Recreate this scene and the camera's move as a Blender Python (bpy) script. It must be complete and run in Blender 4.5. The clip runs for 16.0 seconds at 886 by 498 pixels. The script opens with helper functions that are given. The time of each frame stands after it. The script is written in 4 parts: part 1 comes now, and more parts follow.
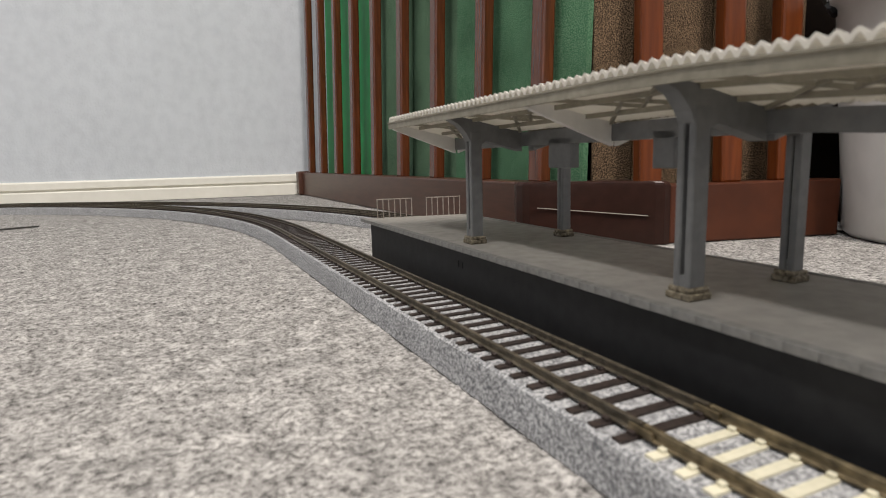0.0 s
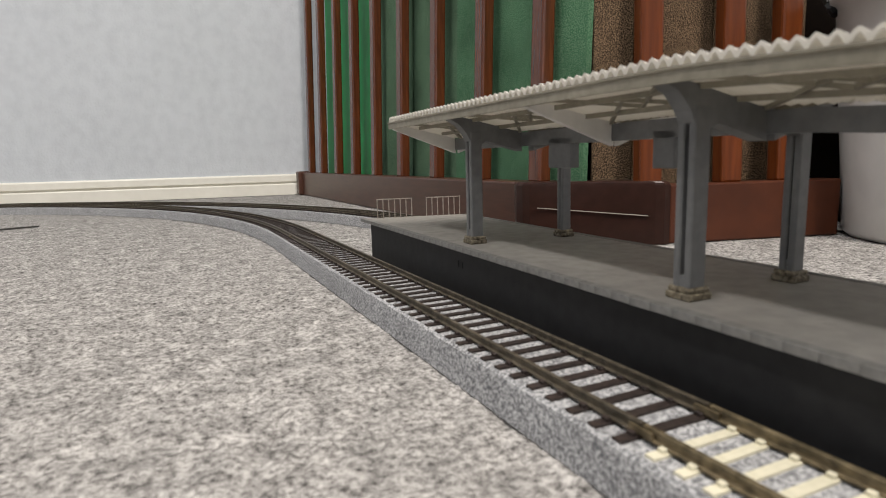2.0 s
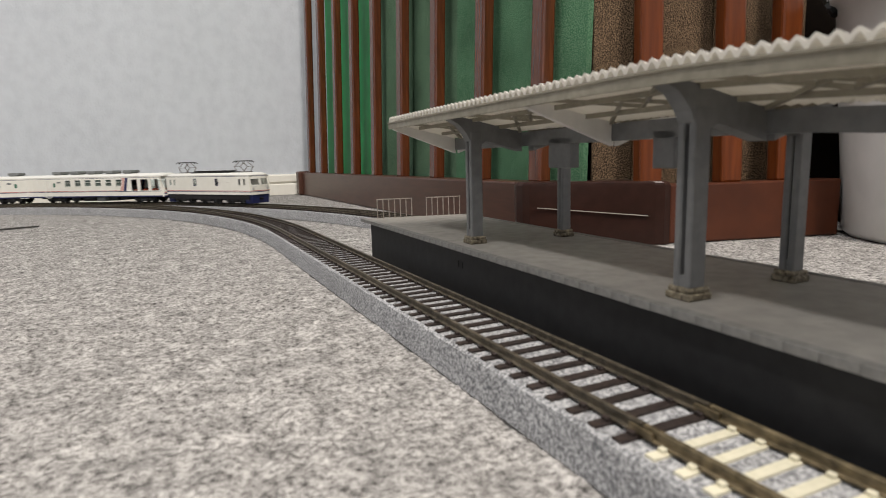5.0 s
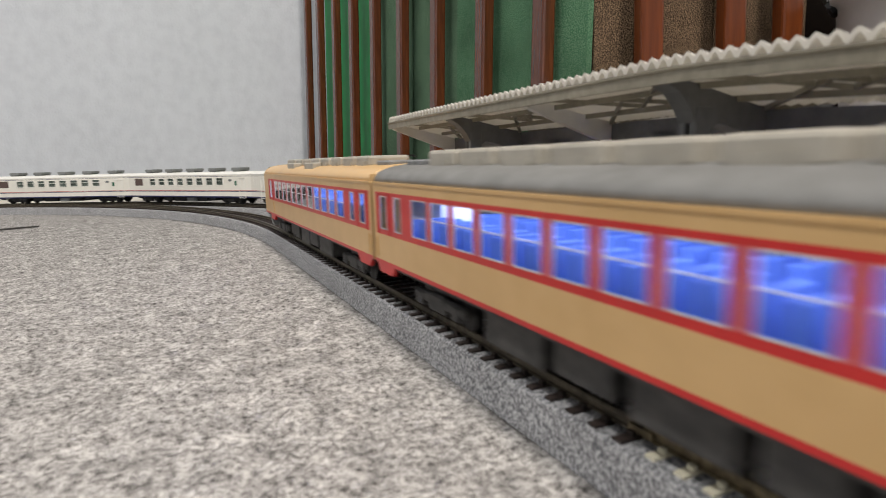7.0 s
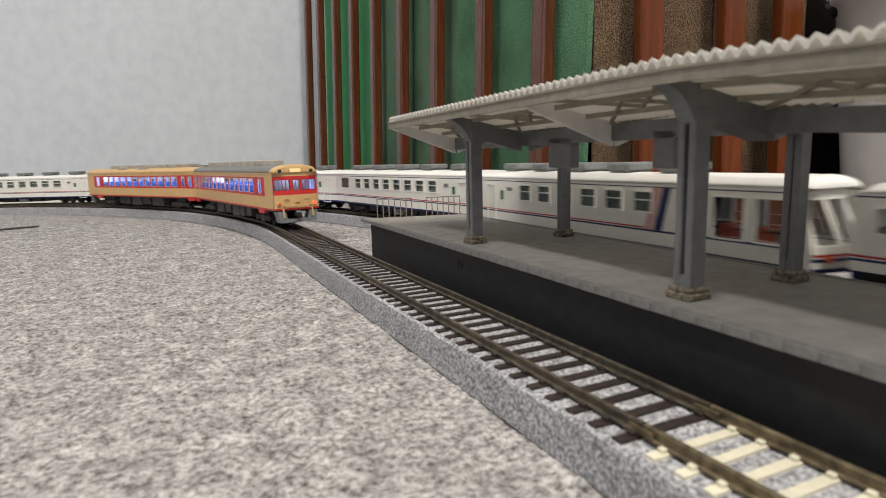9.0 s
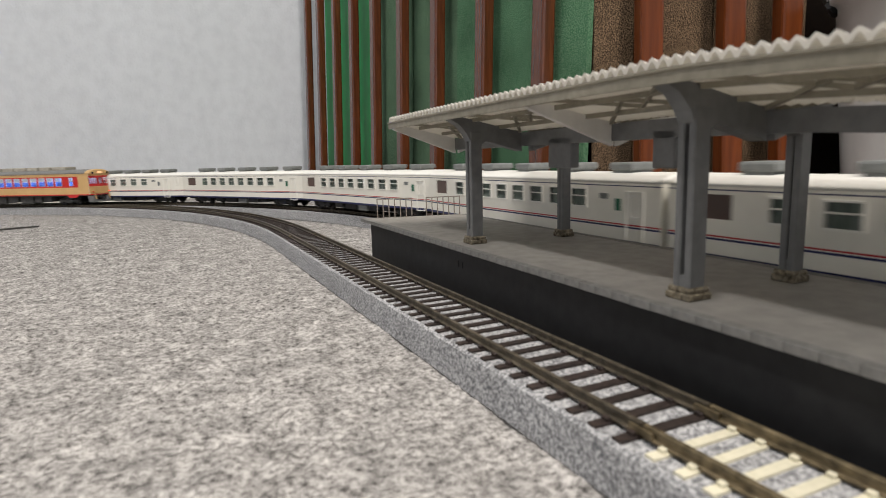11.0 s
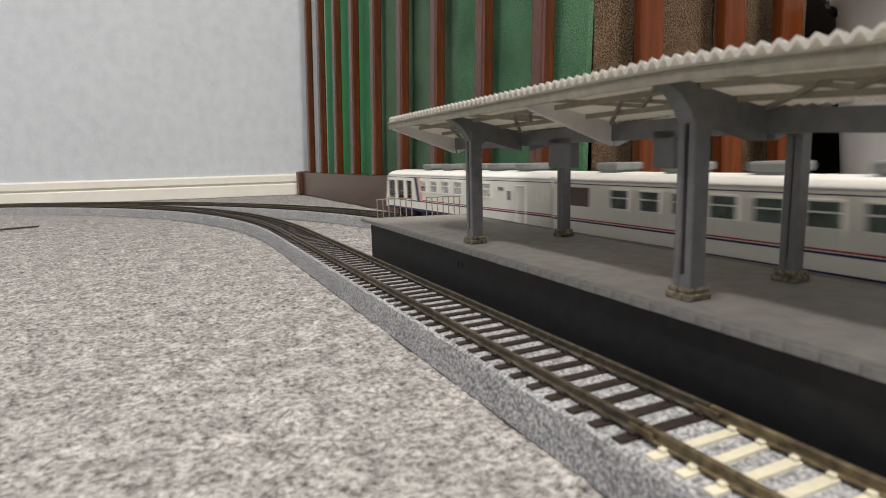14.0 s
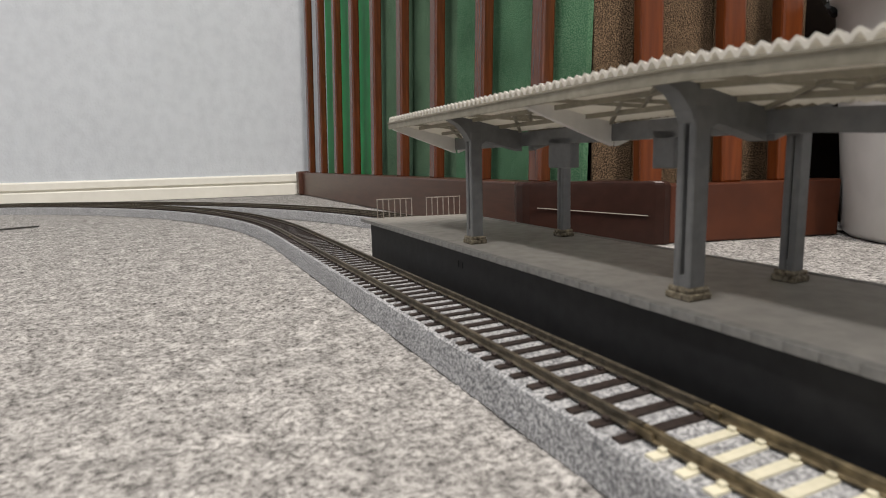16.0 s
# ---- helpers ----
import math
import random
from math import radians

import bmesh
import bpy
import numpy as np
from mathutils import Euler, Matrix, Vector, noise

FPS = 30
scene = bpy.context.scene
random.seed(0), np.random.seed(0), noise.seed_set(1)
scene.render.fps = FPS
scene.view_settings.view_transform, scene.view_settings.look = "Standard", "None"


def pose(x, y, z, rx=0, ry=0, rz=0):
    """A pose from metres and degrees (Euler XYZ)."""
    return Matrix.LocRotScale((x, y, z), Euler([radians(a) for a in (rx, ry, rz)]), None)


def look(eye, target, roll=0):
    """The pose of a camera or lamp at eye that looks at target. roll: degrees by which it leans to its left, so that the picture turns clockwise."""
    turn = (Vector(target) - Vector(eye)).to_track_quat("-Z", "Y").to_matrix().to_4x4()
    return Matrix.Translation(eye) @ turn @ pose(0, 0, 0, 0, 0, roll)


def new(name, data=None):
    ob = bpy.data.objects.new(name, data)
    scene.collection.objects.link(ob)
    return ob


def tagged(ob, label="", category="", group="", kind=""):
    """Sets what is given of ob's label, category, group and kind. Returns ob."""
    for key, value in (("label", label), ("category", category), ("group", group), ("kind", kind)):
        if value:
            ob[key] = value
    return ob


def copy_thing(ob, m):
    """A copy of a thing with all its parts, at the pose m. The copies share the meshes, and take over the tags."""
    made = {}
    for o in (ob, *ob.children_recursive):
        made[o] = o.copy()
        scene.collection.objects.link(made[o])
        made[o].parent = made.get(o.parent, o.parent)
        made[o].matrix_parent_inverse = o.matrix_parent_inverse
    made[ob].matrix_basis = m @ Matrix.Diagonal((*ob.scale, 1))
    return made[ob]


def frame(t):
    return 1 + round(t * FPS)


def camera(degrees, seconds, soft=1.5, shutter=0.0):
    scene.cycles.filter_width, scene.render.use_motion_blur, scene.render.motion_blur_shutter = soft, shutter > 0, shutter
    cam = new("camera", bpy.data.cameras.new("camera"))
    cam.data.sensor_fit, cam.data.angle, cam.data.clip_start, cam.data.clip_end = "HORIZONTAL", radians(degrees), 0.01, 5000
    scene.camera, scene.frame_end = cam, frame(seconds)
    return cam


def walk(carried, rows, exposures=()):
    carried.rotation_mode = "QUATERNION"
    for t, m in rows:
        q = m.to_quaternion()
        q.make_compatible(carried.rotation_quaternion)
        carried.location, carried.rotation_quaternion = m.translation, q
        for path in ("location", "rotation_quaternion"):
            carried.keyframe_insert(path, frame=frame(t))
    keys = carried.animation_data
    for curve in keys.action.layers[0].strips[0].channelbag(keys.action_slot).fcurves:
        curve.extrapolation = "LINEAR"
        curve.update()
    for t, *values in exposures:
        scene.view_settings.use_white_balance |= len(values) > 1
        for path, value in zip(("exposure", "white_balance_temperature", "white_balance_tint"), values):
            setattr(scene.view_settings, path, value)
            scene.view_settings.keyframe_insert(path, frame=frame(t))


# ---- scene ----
# ---------- camera ----------
EYE = Vector((-0.0914, 0.0, 0.0678))
YAW, TILT = radians(26.17), radians(8.94)
AIM = EYE + Vector((math.sin(YAW) * math.cos(TILT), math.cos(YAW) * math.cos(TILT), -math.sin(TILT)))
cam = camera(75.1, 16.0, soft=0.8, shutter=0.45)
cam.data.dof.use_dof, cam.data.dof.focus_distance, cam.data.dof.aperture_fstop = True, 0.50, 26.0
walk(cam, [(0.0, look(EYE, AIM, -1.58)), (16.0, look(EYE, AIM, -1.58))],
     exposures=((0.0, 0.03), (16.0, 0.03)))

# ---------- light ----------
world = bpy.data.worlds.new("world")
scene.world = world
world.use_nodes = True
world.node_tree.nodes["Background"].inputs[0].default_value = (0.6, 0.65, 0.7, 1)
world.node_tree.nodes["Background"].inputs[1].default_value = 0.05


def ceiling_lamp(x, y, size, watts, colour):
    lamp = bpy.data.lights.new("ceiling_lamp", "AREA")
    lamp.shape, lamp.size, lamp.size_y, lamp.energy, lamp.color = "RECTANGLE", 0.22, size, watts, colour
    ob = new("ceiling_lamp", lamp)
    ob.matrix_basis = pose(x, y, 2.30)
    return ob


ceiling_lamp(0.0, -1.10, 1.2, 64, (1.0, 0.925, 0.84))
ceiling_lamp(-1.1, -0.10, 1.2, 36, (1.0, 0.96, 0.92))


# ---------- materials ----------
def mat(name, colour, rough=0.5, metal=0.0, emit=None, power=0.0, spec=0.5):
    m = bpy.data.materials.new(name)
    m.use_nodes = True
    b = m.node_tree.nodes["Principled BSDF"]
    b.inputs["Base Color"].default_value = (*colour, 1)
    b.inputs["Roughness"].default_value = rough
    b.inputs["Metallic"].default_value = metal
    b.inputs["Specular IOR Level"].default_value = spec
    if emit:
        b.inputs["Emission Color"].default_value = (*emit, 1)
        b.inputs["Emission Strength"].default_value = power
    return m


def textured(name, colours, scales, rough=0.6, bump=0.2, bump_scale=None, metal=0.0, stretch=(1, 1, 1), spec=0.4,
             stops=(0.35, 0.65), dist=0.001, wear=0.25, random_tint=0.0, grit=0.5):
    """Two colours mixed by fine noise, a broad stain over it, and fine relief; scales in features per metre."""
    m = mat(name, colours[0], rough, metal, spec=spec)
    t = m.node_tree
    n, l = t.nodes, t.links
    b = n["Principled BSDF"]
    co = n.new("ShaderNodeTexCoord")
    mp = n.new("ShaderNodeMapping")
    mp.inputs["Scale"].default_value = stretch
    l.new(co.outputs["Object"], mp.inputs["Vector"])
    fine = n.new("ShaderNodeTexNoise")
    fine.inputs["Scale"].default_value = scales[0]
    fine.inputs["Detail"].default_value = 8
    fine.inputs["Roughness"].default_value = grit
    broad = n.new("ShaderNodeTexNoise")
    broad.inputs["Scale"].default_value = scales[1]
    broad.inputs["Detail"].default_value = 4
    l.new(mp.outputs[0], fine.inputs["Vector"])
    l.new(mp.outputs[0], broad.inputs["Vector"])
    ramp = n.new("ShaderNodeValToRGB")
    ramp.color_ramp.elements[0].position, ramp.color_ramp.elements[1].position = stops
    ramp.color_ramp.elements[0].color = (*colours[0], 1)
    ramp.color_ramp.elements[1].color = (*colours[1], 1)
    l.new(fine.outputs["Fac"], ramp.inputs["Fac"])
    val = n.new("ShaderNodeMapRange")
    val.inputs["From Min"].default_value, val.inputs["From Max"].default_value = 0.3, 0.7
    val.inputs["To Min"].default_value, val.inputs["To Max"].default_value = 1 - wear, 1 + wear
    l.new(broad.outputs["Fac"], val.inputs["Value"])
    hsv = n.new("ShaderNodeHueSaturation")
    l.new(ramp.outputs["Color"], hsv.inputs["Color"])
    if random_tint:
        info = n.new("ShaderNodeObjectInfo")
        tint = n.new("ShaderNodeMath")
        tint.operation = "MULTIPLY_ADD"
        tint.inputs[1].default_value, tint.inputs[2].default_value = random_tint, 1 - random_tint / 2
        l.new(info.outputs["Random"], tint.inputs[0])
        mul = n.new("ShaderNodeMath")
        mul.operation = "MULTIPLY"
        l.new(tint.outputs[0], mul.inputs[0])
        l.new(val.outputs[0], mul.inputs[1])
        l.new(mul.outputs[0], hsv.inputs["Value"])
    else:
        l.new(val.outputs[0], hsv.inputs["Value"])
    l.new(hsv.outputs["Color"], b.inputs["Base Color"])
    if bump:
        relief = n.new("ShaderNodeTexNoise")
        relief.inputs["Scale"].default_value = bump_scale or scales[0]
        relief.inputs["Detail"].default_value = 5
        l.new(mp.outputs[0], relief.inputs["Vector"])
        bp = n.new("ShaderNodeBump")
        bp.inputs["Strength"].default_value, bp.inputs["Distance"].default_value = bump, dist
        l.new(relief.outputs["Fac"], bp.inputs["Height"])
        l.new(bp.outputs[0], b.inputs["Normal"])
    return m


def glass(name, tint=(0.8, 0.85, 0.88), ior=1.22):
    m = bpy.data.materials.new(name)
    m.use_nodes = True
    n, l = m.node_tree.nodes, m.node_tree.links
    n.remove(n["Principled BSDF"])
    tr, gl, mx, fr = (n.new("ShaderNodeBsdfTransparent"), n.new("ShaderNodeBsdfGlossy"), n.new("ShaderNodeMixShader"),
                      n.new("ShaderNodeFresnel"))
    tr.inputs[0].default_value = (*tint, 1)
    gl.inputs["Roughness"].default_value = 0.08
    fr.inputs["IOR"].default_value = ior
    l.new(fr.outputs[0], mx.inputs[0])
    l.new(tr.outputs[0], mx.inputs[1])
    l.new(gl.outputs[0], mx.inputs[2])
    l.new(mx.outputs[0], n["Material Output"].inputs["Surface"])
    return m


M_WALL = textured("wallpaper", ((0.530, 0.556, 0.597), (0.592, 0.621, 0.660)), (45, 6), 0.85, 0.5, 220, dist=0.0016, wear=0.025,
                  stops=(0.25, 0.6), stretch=(1, 1, 0.9), spec=0.2)
M_BASE = textured("cream_vinyl", ((0.78, 0.755, 0.68), (0.82, 0.795, 0.72)), (60, 8), 0.35, 0.05, wear=0.03)
M_CEIL = textured("ceiling_paper", ((0.75, 0.75, 0.74), (0.8, 0.8, 0.79)), (40, 5), 0.9, 0.2, wear=0.03)
M_CARPET = textured("needle_felt_carpet", ((0.066, 0.061, 0.058), (0.500, 0.482, 0.465)), (460, 85), 0.97, 0.6, 1500, dist=0.0005,
                    wear=0.28, stops=(0.36, 0.62), spec=0.1, grit=0.75)
M_FOAM = textured("grey_foam", ((0.135, 0.138, 0.146), (0.54, 0.54, 0.55)), (1150, 60), 0.95, 0.7, 1500, dist=0.0004, wear=0.10,
                  stops=(0.42, 0.62), spec=0.1, grit=0.66)
M_SLEEPER = textured("brown_plastic_sleeper", ((0.016, 0.011, 0.010), (0.035, 0.024, 0.020)), (600, 60), 0.6, 0.2, wear=0.2,
                     random_tint=0.3)
M_IVORY = textured("ivory_plastic_sleeper", ((0.58, 0.55, 0.42), (0.68, 0.64, 0.50)), (500, 60), 0.55, 0.1, wear=0.1,
                   random_tint=0.12)
M_RAIL = textured("weathered_nickel_rail", ((0.085, 0.068, 0.040), (0.225, 0.178, 0.108)), (350, 40), 0.42, 0.15, metal=0.45,
                  wear=0.25)
M_BROWNRAIL = textured("browned_rail", ((0.050, 0.042, 0.030), (0.120, 0.100, 0.072)), (350, 40), 0.45, 0.15, metal=0.35, wear=0.25)
M_PLAT = textured("grey_platform_paint", ((0.225, 0.213, 0.195), (0.285, 0.270, 0.248)), (180, 18), 0.55, 0.12, 900, wear=0.14,
                  dist=0.0004)
M_PLATLIP = textured("platform_edge_paint", ((0.155, 0.152, 0.144), (0.205, 0.20, 0.19)), (400, 60), 0.6, 0.2, wear=0.15, dist=0.0004)
M_PLATSIDE = textured("black_platform_side", ((0.010, 0.010, 0.011), (0.017, 0.017, 0.018)), (200, 20), 0.55, 0.1, wear=0.2)
M_POST = textured("grey_post_plastic", ((0.128, 0.130, 0.131), (0.158, 0.160, 0.161)), (260, 40), 0.42, 0.08, wear=0.08)
M_FOOT = textured("tan_post_foot", ((0.055, 0.042, 0.024), (0.27, 0.23, 0.165)), (700, 160), 0.7, 0.4, wear=0.3, dist=0.0004)
M_TRUSS = textured("drab_truss_plastic", ((0.215, 0.196, 0.152), (0.275, 0.252, 0.198)), (300, 50), 0.5, 0.08, wear=0.12)
M_ROOF = textured("white_roof_plastic", ((0.70, 0.685, 0.66), (0.76, 0.745, 0.715)), (200, 30), 0.4, 0.06, wear=0.06)


def translucent(m, share):
    t = m.node_tree
    mx, tr = t.nodes.new("ShaderNodeMixShader"), t.nodes.new("ShaderNodeBsdfTranslucent")
    tr.inputs["Color"].default_value = (0.80, 0.77, 0.70, 1)
    mx.inputs[0].default_value = share
    t.links.new(t.nodes["Principled BSDF"].outputs[0], mx.inputs[1])
    t.links.new(tr.outputs[0], mx.inputs[2])
    t.links.new(mx.outputs[0], t.nodes["Material Output"].inputs["Surface"])


M_SHEET = textured("translucent_white_sheet", ((0.70, 0.685, 0.66), (0.76, 0.745, 0.715)), (200, 30), 0.4, 0.06, wear=0.06)
translucent(M_SHEET, 0.42)
M_STEEL = textured("bare_wire", ((0.22, 0.19, 0.16), (0.36, 0.32, 0.28)), (800, 90), 0.45, 0.1, metal=0.4, wear=0.15)
M_WOOD = textured("varnished_red_brown_wood", ((0.075, 0.018, 0.006), (0.120, 0.031, 0.010)), (60, 9), 0.24, 0.10, 90, wear=0.25,
                  stretch=(9, 9, 0.7), spec=0.7, dist=0.0006)
# lighter and less glossy than M_WOOD, for the short side's slats
M_WOOD2 = textured("lighter_varnished_wood", ((0.105, 0.025, 0.006), (0.145, 0.036, 0.008)), (30, 9), 0.28, 0.10, 90, wear=0.2,
                   stretch=(9, 9, 0.7), spec=0.3, dist=0.0006)
M_BOARD = textured("dark_brown_board", ((0.060, 0.026, 0.017), (0.080, 0.034, 0.022)), (40, 6), 0.34, 0.06, wear=0.15,
                   stretch=(1, 1, 6))
M_PLAIN = textured("plain_red_brown_wood", ((0.070, 0.021, 0.010), (0.092, 0.028, 0.013)), (40, 6), 0.4, 0.05, wear=0.15, spec=0.3)
M_BLOCK = textured("dark_chocolate_plastic", ((0.026, 0.011, 0.008), (0.036, 0.015, 0.011)), (120, 10), 0.30, 0.06, wear=0.15, spec=0.25)
M_GREEN = textured("bright_green_sheet", ((0.003, 0.235, 0.055), (0.006, 0.27, 0.07)), (40, 6), 0.5, 0.05, wear=0.12)
M_GRASS = textured("green_flock_mat", ((0.040, 0.125, 0.062), (0.19, 0.32, 0.205)), (900, 14), 0.97, 0.9, 900, dist=0.001, wear=0.25,
                   spec=0.05, stops=(0.40, 0.70), grit=0.7)
M_PALE = textured("pale_green_flock_mat", ((0.060, 0.120, 0.072), (0.165, 0.250, 0.165)), (900, 10), 0.97, 0.9, 900, dist=0.001, wear=0.30,
                  spec=0.05, stops=(0.40, 0.68), grit=0.7)
M_EARTH = textured("brown_flock_mat", ((0.020, 0.013, 0.008), (0.36, 0.250, 0.160)), (1100, 20), 0.97, 0.9, 1100, dist=0.001, wear=0.15,
                   grit=0.68, stops=(0.43, 0.66), spec=0.05)
M_BIN = textured("white_bin_plastic", ((0.60, 0.59, 0.575), (0.64, 0.63, 0.615)), (60, 8), 0.38, 0.04, wear=0.04)
M_CURTAIN = textured("grey_green_curtain", ((0.13, 0.16, 0.145), (0.30, 0.33, 0.30)), (300, 60), 0.9, 0.2, wear=0.3, stretch=(4, 1, 0.5))
M_BLACK = mat("black_rubber", (0.012, 0.012, 0.012), 0.5)
M_CORD = mat("dark_cord", (0.05, 0.048, 0.045), 0.6)
# near-black: the shade behind the frame is put into this colour
M_SHADE = textured("painted_shade_black", ((0.006, 0.004, 0.003), (0.010, 0.006, 0.004)), (50, 8), 0.9, 0.1, spec=0.05)

M_CREAM = textured("cream_coach_paint", ((0.57, 0.365, 0.16), (0.61, 0.395, 0.18)), (120, 20), 0.32, 0.03, wear=0.05)
M_RED = textured("red_coach_paint", ((0.50, 0.022, 0.022), (0.55, 0.028, 0.026)), (120, 20), 0.32, 0.03, wear=0.06)
M_KROOF = textured("grey_coach_roof", ((0.16, 0.16, 0.155), (0.20, 0.20, 0.195)), (200, 30), 0.55, 0.05, wear=0.1)
M_KAC = textured("warm_grey_cooler", ((0.33, 0.31, 0.265), (0.40, 0.375, 0.325)), (200, 40), 0.5, 0.05, wear=0.1)
M_UNDER = textured("grey_underframe", ((0.026, 0.026, 0.027), (0.060, 0.058, 0.055)), (250, 50), 0.6, 0.2, wear=0.3)
M_DARK = textured("black_underframe", ((0.008, 0.008, 0.009), (0.018, 0.017, 0.017)), (300, 60), 0.55, 0.2, wear=0.2)
M_SKIRT = textured("grey_skirt", ((0.15, 0.155, 0.158), (0.21, 0.215, 0.218)), (250, 50), 0.5, 0.05, wear=0.1)
M_WHITE = textured("ivory_white_coach", ((0.76, 0.74, 0.67), (0.80, 0.78, 0.71)), (120, 20), 0.32, 0.02, wear=0.03)
M_WROOF = textured("white_coach_roof", ((0.78, 0.77, 0.73), (0.82, 0.81, 0.77)), (120, 20), 0.38, 0.02, wear=0.03)
M_NAVY = mat("navy_stripe", (0.012, 0.018, 0.085), 0.35)
M_CRIM = mat("crimson_stripe", (0.42, 0.025, 0.03), 0.35)
M_PINK = mat("pink_stripe", (0.62, 0.36, 0.32), 0.35)
M_AC = textured("grey_cooler", ((0.150, 0.160, 0.158), (0.20, 0.21, 0.207)), (250, 50), 0.5, 0.05, wear=0.1)
M_LOUVRE = mat("brown_window_blind", (0.10, 0.065, 0.055), 0.5)
M_SILVER = mat("silver_window_frame", (0.62, 0.62, 0.62), 0.35, 0.3)
M_WFRAME = mat("white_window_frame", (0.78, 0.77, 0.72), 0.35)
M_GLASS = glass("clear_window", ior=1.025)
M_GLASSD = glass("smoked_window", (0.80, 0.84, 0.83))
M_SEATB = mat("blue_seat_cloth", (0.11, 0.21, 0.60), 0.8)
M_SEATR = mat("russet_seat_cloth", (0.50, 0.11, 0.06), 0.8)
M_SEATG = mat("green_seat_cloth", (0.03, 0.13, 0.08), 0.8)
M_INLIT = mat("interior_lamp_strip", (0.9, 0.9, 1.0), 0.5, emit=(0.80, 0.82, 1.0), power=11.0)
M_INWALL = mat("pale_interior", (0.62, 0.66, 0.82), 0.7)
M_INDARK = mat("dim_interior", (0.50, 0.50, 0.46), 0.8)
M_TAIL = mat("red_tail_lamp", (0.6, 0.03, 0.02), 0.3, emit=(1.0, 0.05, 0.02), power=3.5)
M_TAILOFF = mat("orange_tail_lens", (0.55, 0.10, 0.03), 0.3, emit=(1.0, 0.10, 0.04), power=0.04)
M_BLIND = mat("lit_destination_blind", (0.9, 0.6, 0.35), 0.4, emit=(1.0, 0.50, 0.22), power=0.6)
M_HEAD = mat("headlamp_glass", (0.03, 0.03, 0.03), 0.15)
M_COPPER = mat("pantograph_metal", (0.20, 0.18, 0.17), 0.4, 0.6)


# ---------- mesh helpers ----------
def part(name, bm, material, parent=None, label="", smooth=False):
    me = bpy.data.meshes.new(name)
    bm.normal_update()
    bm.to_mesh(me)
    bm.free()
    for m in (material if isinstance(material, (list, tuple)) else (material,)):
        me.materials.append(m)
    if smooth:
        for f in me.polygons:
            f.use_smooth = True
    ob = new(name, me)
    ob.parent = parent
    if label:
        tagged(ob, label)
    return ob


def empty(name, m=None):
    ob = new(name)
    ob.empty_display_size = 0.02
    if m is not None:
        ob.matrix_basis = m
    return ob


def box(bm, x0, x1, y0, y1, z0, z1, mi=0, bevel=0.0, segs=1):
    vs = bmesh.ops.create_cube(bm, size=1)["verts"]
    bmesh.ops.scale(bm, vec=(x1 - x0, y1 - y0, z1 - z0), verts=vs)
    bmesh.ops.translate(bm, vec=((x0 + x1) / 2, (y0 + y1) / 2, (z0 + z1) / 2), verts=vs)
    fs = {f for v in vs for f in v.link_faces}
    if bevel:
        es = list({e for f in fs for e in f.edges})
        r = bmesh.ops.bevel(bm, geom=es, offset=bevel, segments=segs, profile=0.5, affect="EDGES")
        fs = fs | set(r["faces"])
    for f in fs:
        if f.is_valid:
            f.material_index = mi
    return bm


def bar(bm, a, b, w, h=None, mi=0):
    """A square bar from a to b."""
    a, b = Vector(a), Vector(b)
    h = h or w
    d = (b - a).normalized()
    up = Vector((0, 0, 1)) if abs(d.z) < 0.95 else Vector((1, 0, 0))
    s = d.cross(up).normalized()
    u = s.cross(d)
    ring = [[p + s * (i * w / 2) + u * (j * h / 2) for i, j in ((-1, -1), (1, -1), (1, 1), (-1, 1))] for p in (a, b)]
    v = [[bm.verts.new(q) for q in r] for r in ring]
    for i in range(4):
        f = bm.faces.new((v[0][i], v[0][(i + 1) % 4], v[1][(i + 1) % 4], v[1][i]))
        f.material_index = mi
    for f in (bm.faces.new(v[0][::-1]), bm.faces.new(v[1])):
        f.material_index = mi
    return bm


def tube(bm, c, r, h, n=12, axis="Z", mi=0, r2=None):
    m = {"Z": Matrix.Identity(4), "X": Matrix.Rotation(math.pi / 2, 4, "Y"), "Y": Matrix.Rotation(math.pi / 2, 4, "X")}[axis]
    out = bmesh.ops.create_cone(bm, cap_ends=True, segments=n, radius1=r, radius2=r if r2 is None else r2, depth=h,
                                matrix=Matrix.Translation(c) @ m)
    for f in {f for v in out["verts"] for f in v.link_faces}:
        f.material_index = mi
    return bm


def quad(bm, pts, mi=0):
    f = bm.faces.new([bm.verts.new(q) for q in pts])
    f.material_index = mi
    return f


def loft(bm, rings, mi=0, caps=True, closed=True, picks=None):
    """Skins rings of equal length; picks gives a material index by the place round the ring."""
    vs = [[bm.verts.new(q) for q in r] for r in rings]
    n = len(vs[0])
    for a, b in zip(vs, vs[1:]):
        for i in range(n if closed else n - 1):
            f = bm.faces.new((a[i], a[(i + 1) % n], b[(i + 1) % n], b[i]))
            f.material_index = picks[i] if picks else mi
    if caps and closed:
        bm.faces.new(vs[0][::-1]).material_index = mi
        bm.faces.new(vs[-1]).material_index = mi
    return bm


# ---------- the lines of the two tracks ----------
# place and heading at s = start, the heading of the run before it, then legs of (length, radius), turning left, radius 0 for a straight
RAIL_TOP = 0.0142
INNER = (0.0017, 0.10, math.pi / 2 - 0.0140, math.pi / 2 - 0.0330, ((0.3739, 0), (0.2611, 0.8217), (0.42, 0.7729), (1.37, 0.60)))
OUTER = (0.1319, 0.3723, math.pi / 2 - 0.0069, math.pi / 2 - 0.0069, ((0.8939, 0.8917), (1.60, 0.7293)))


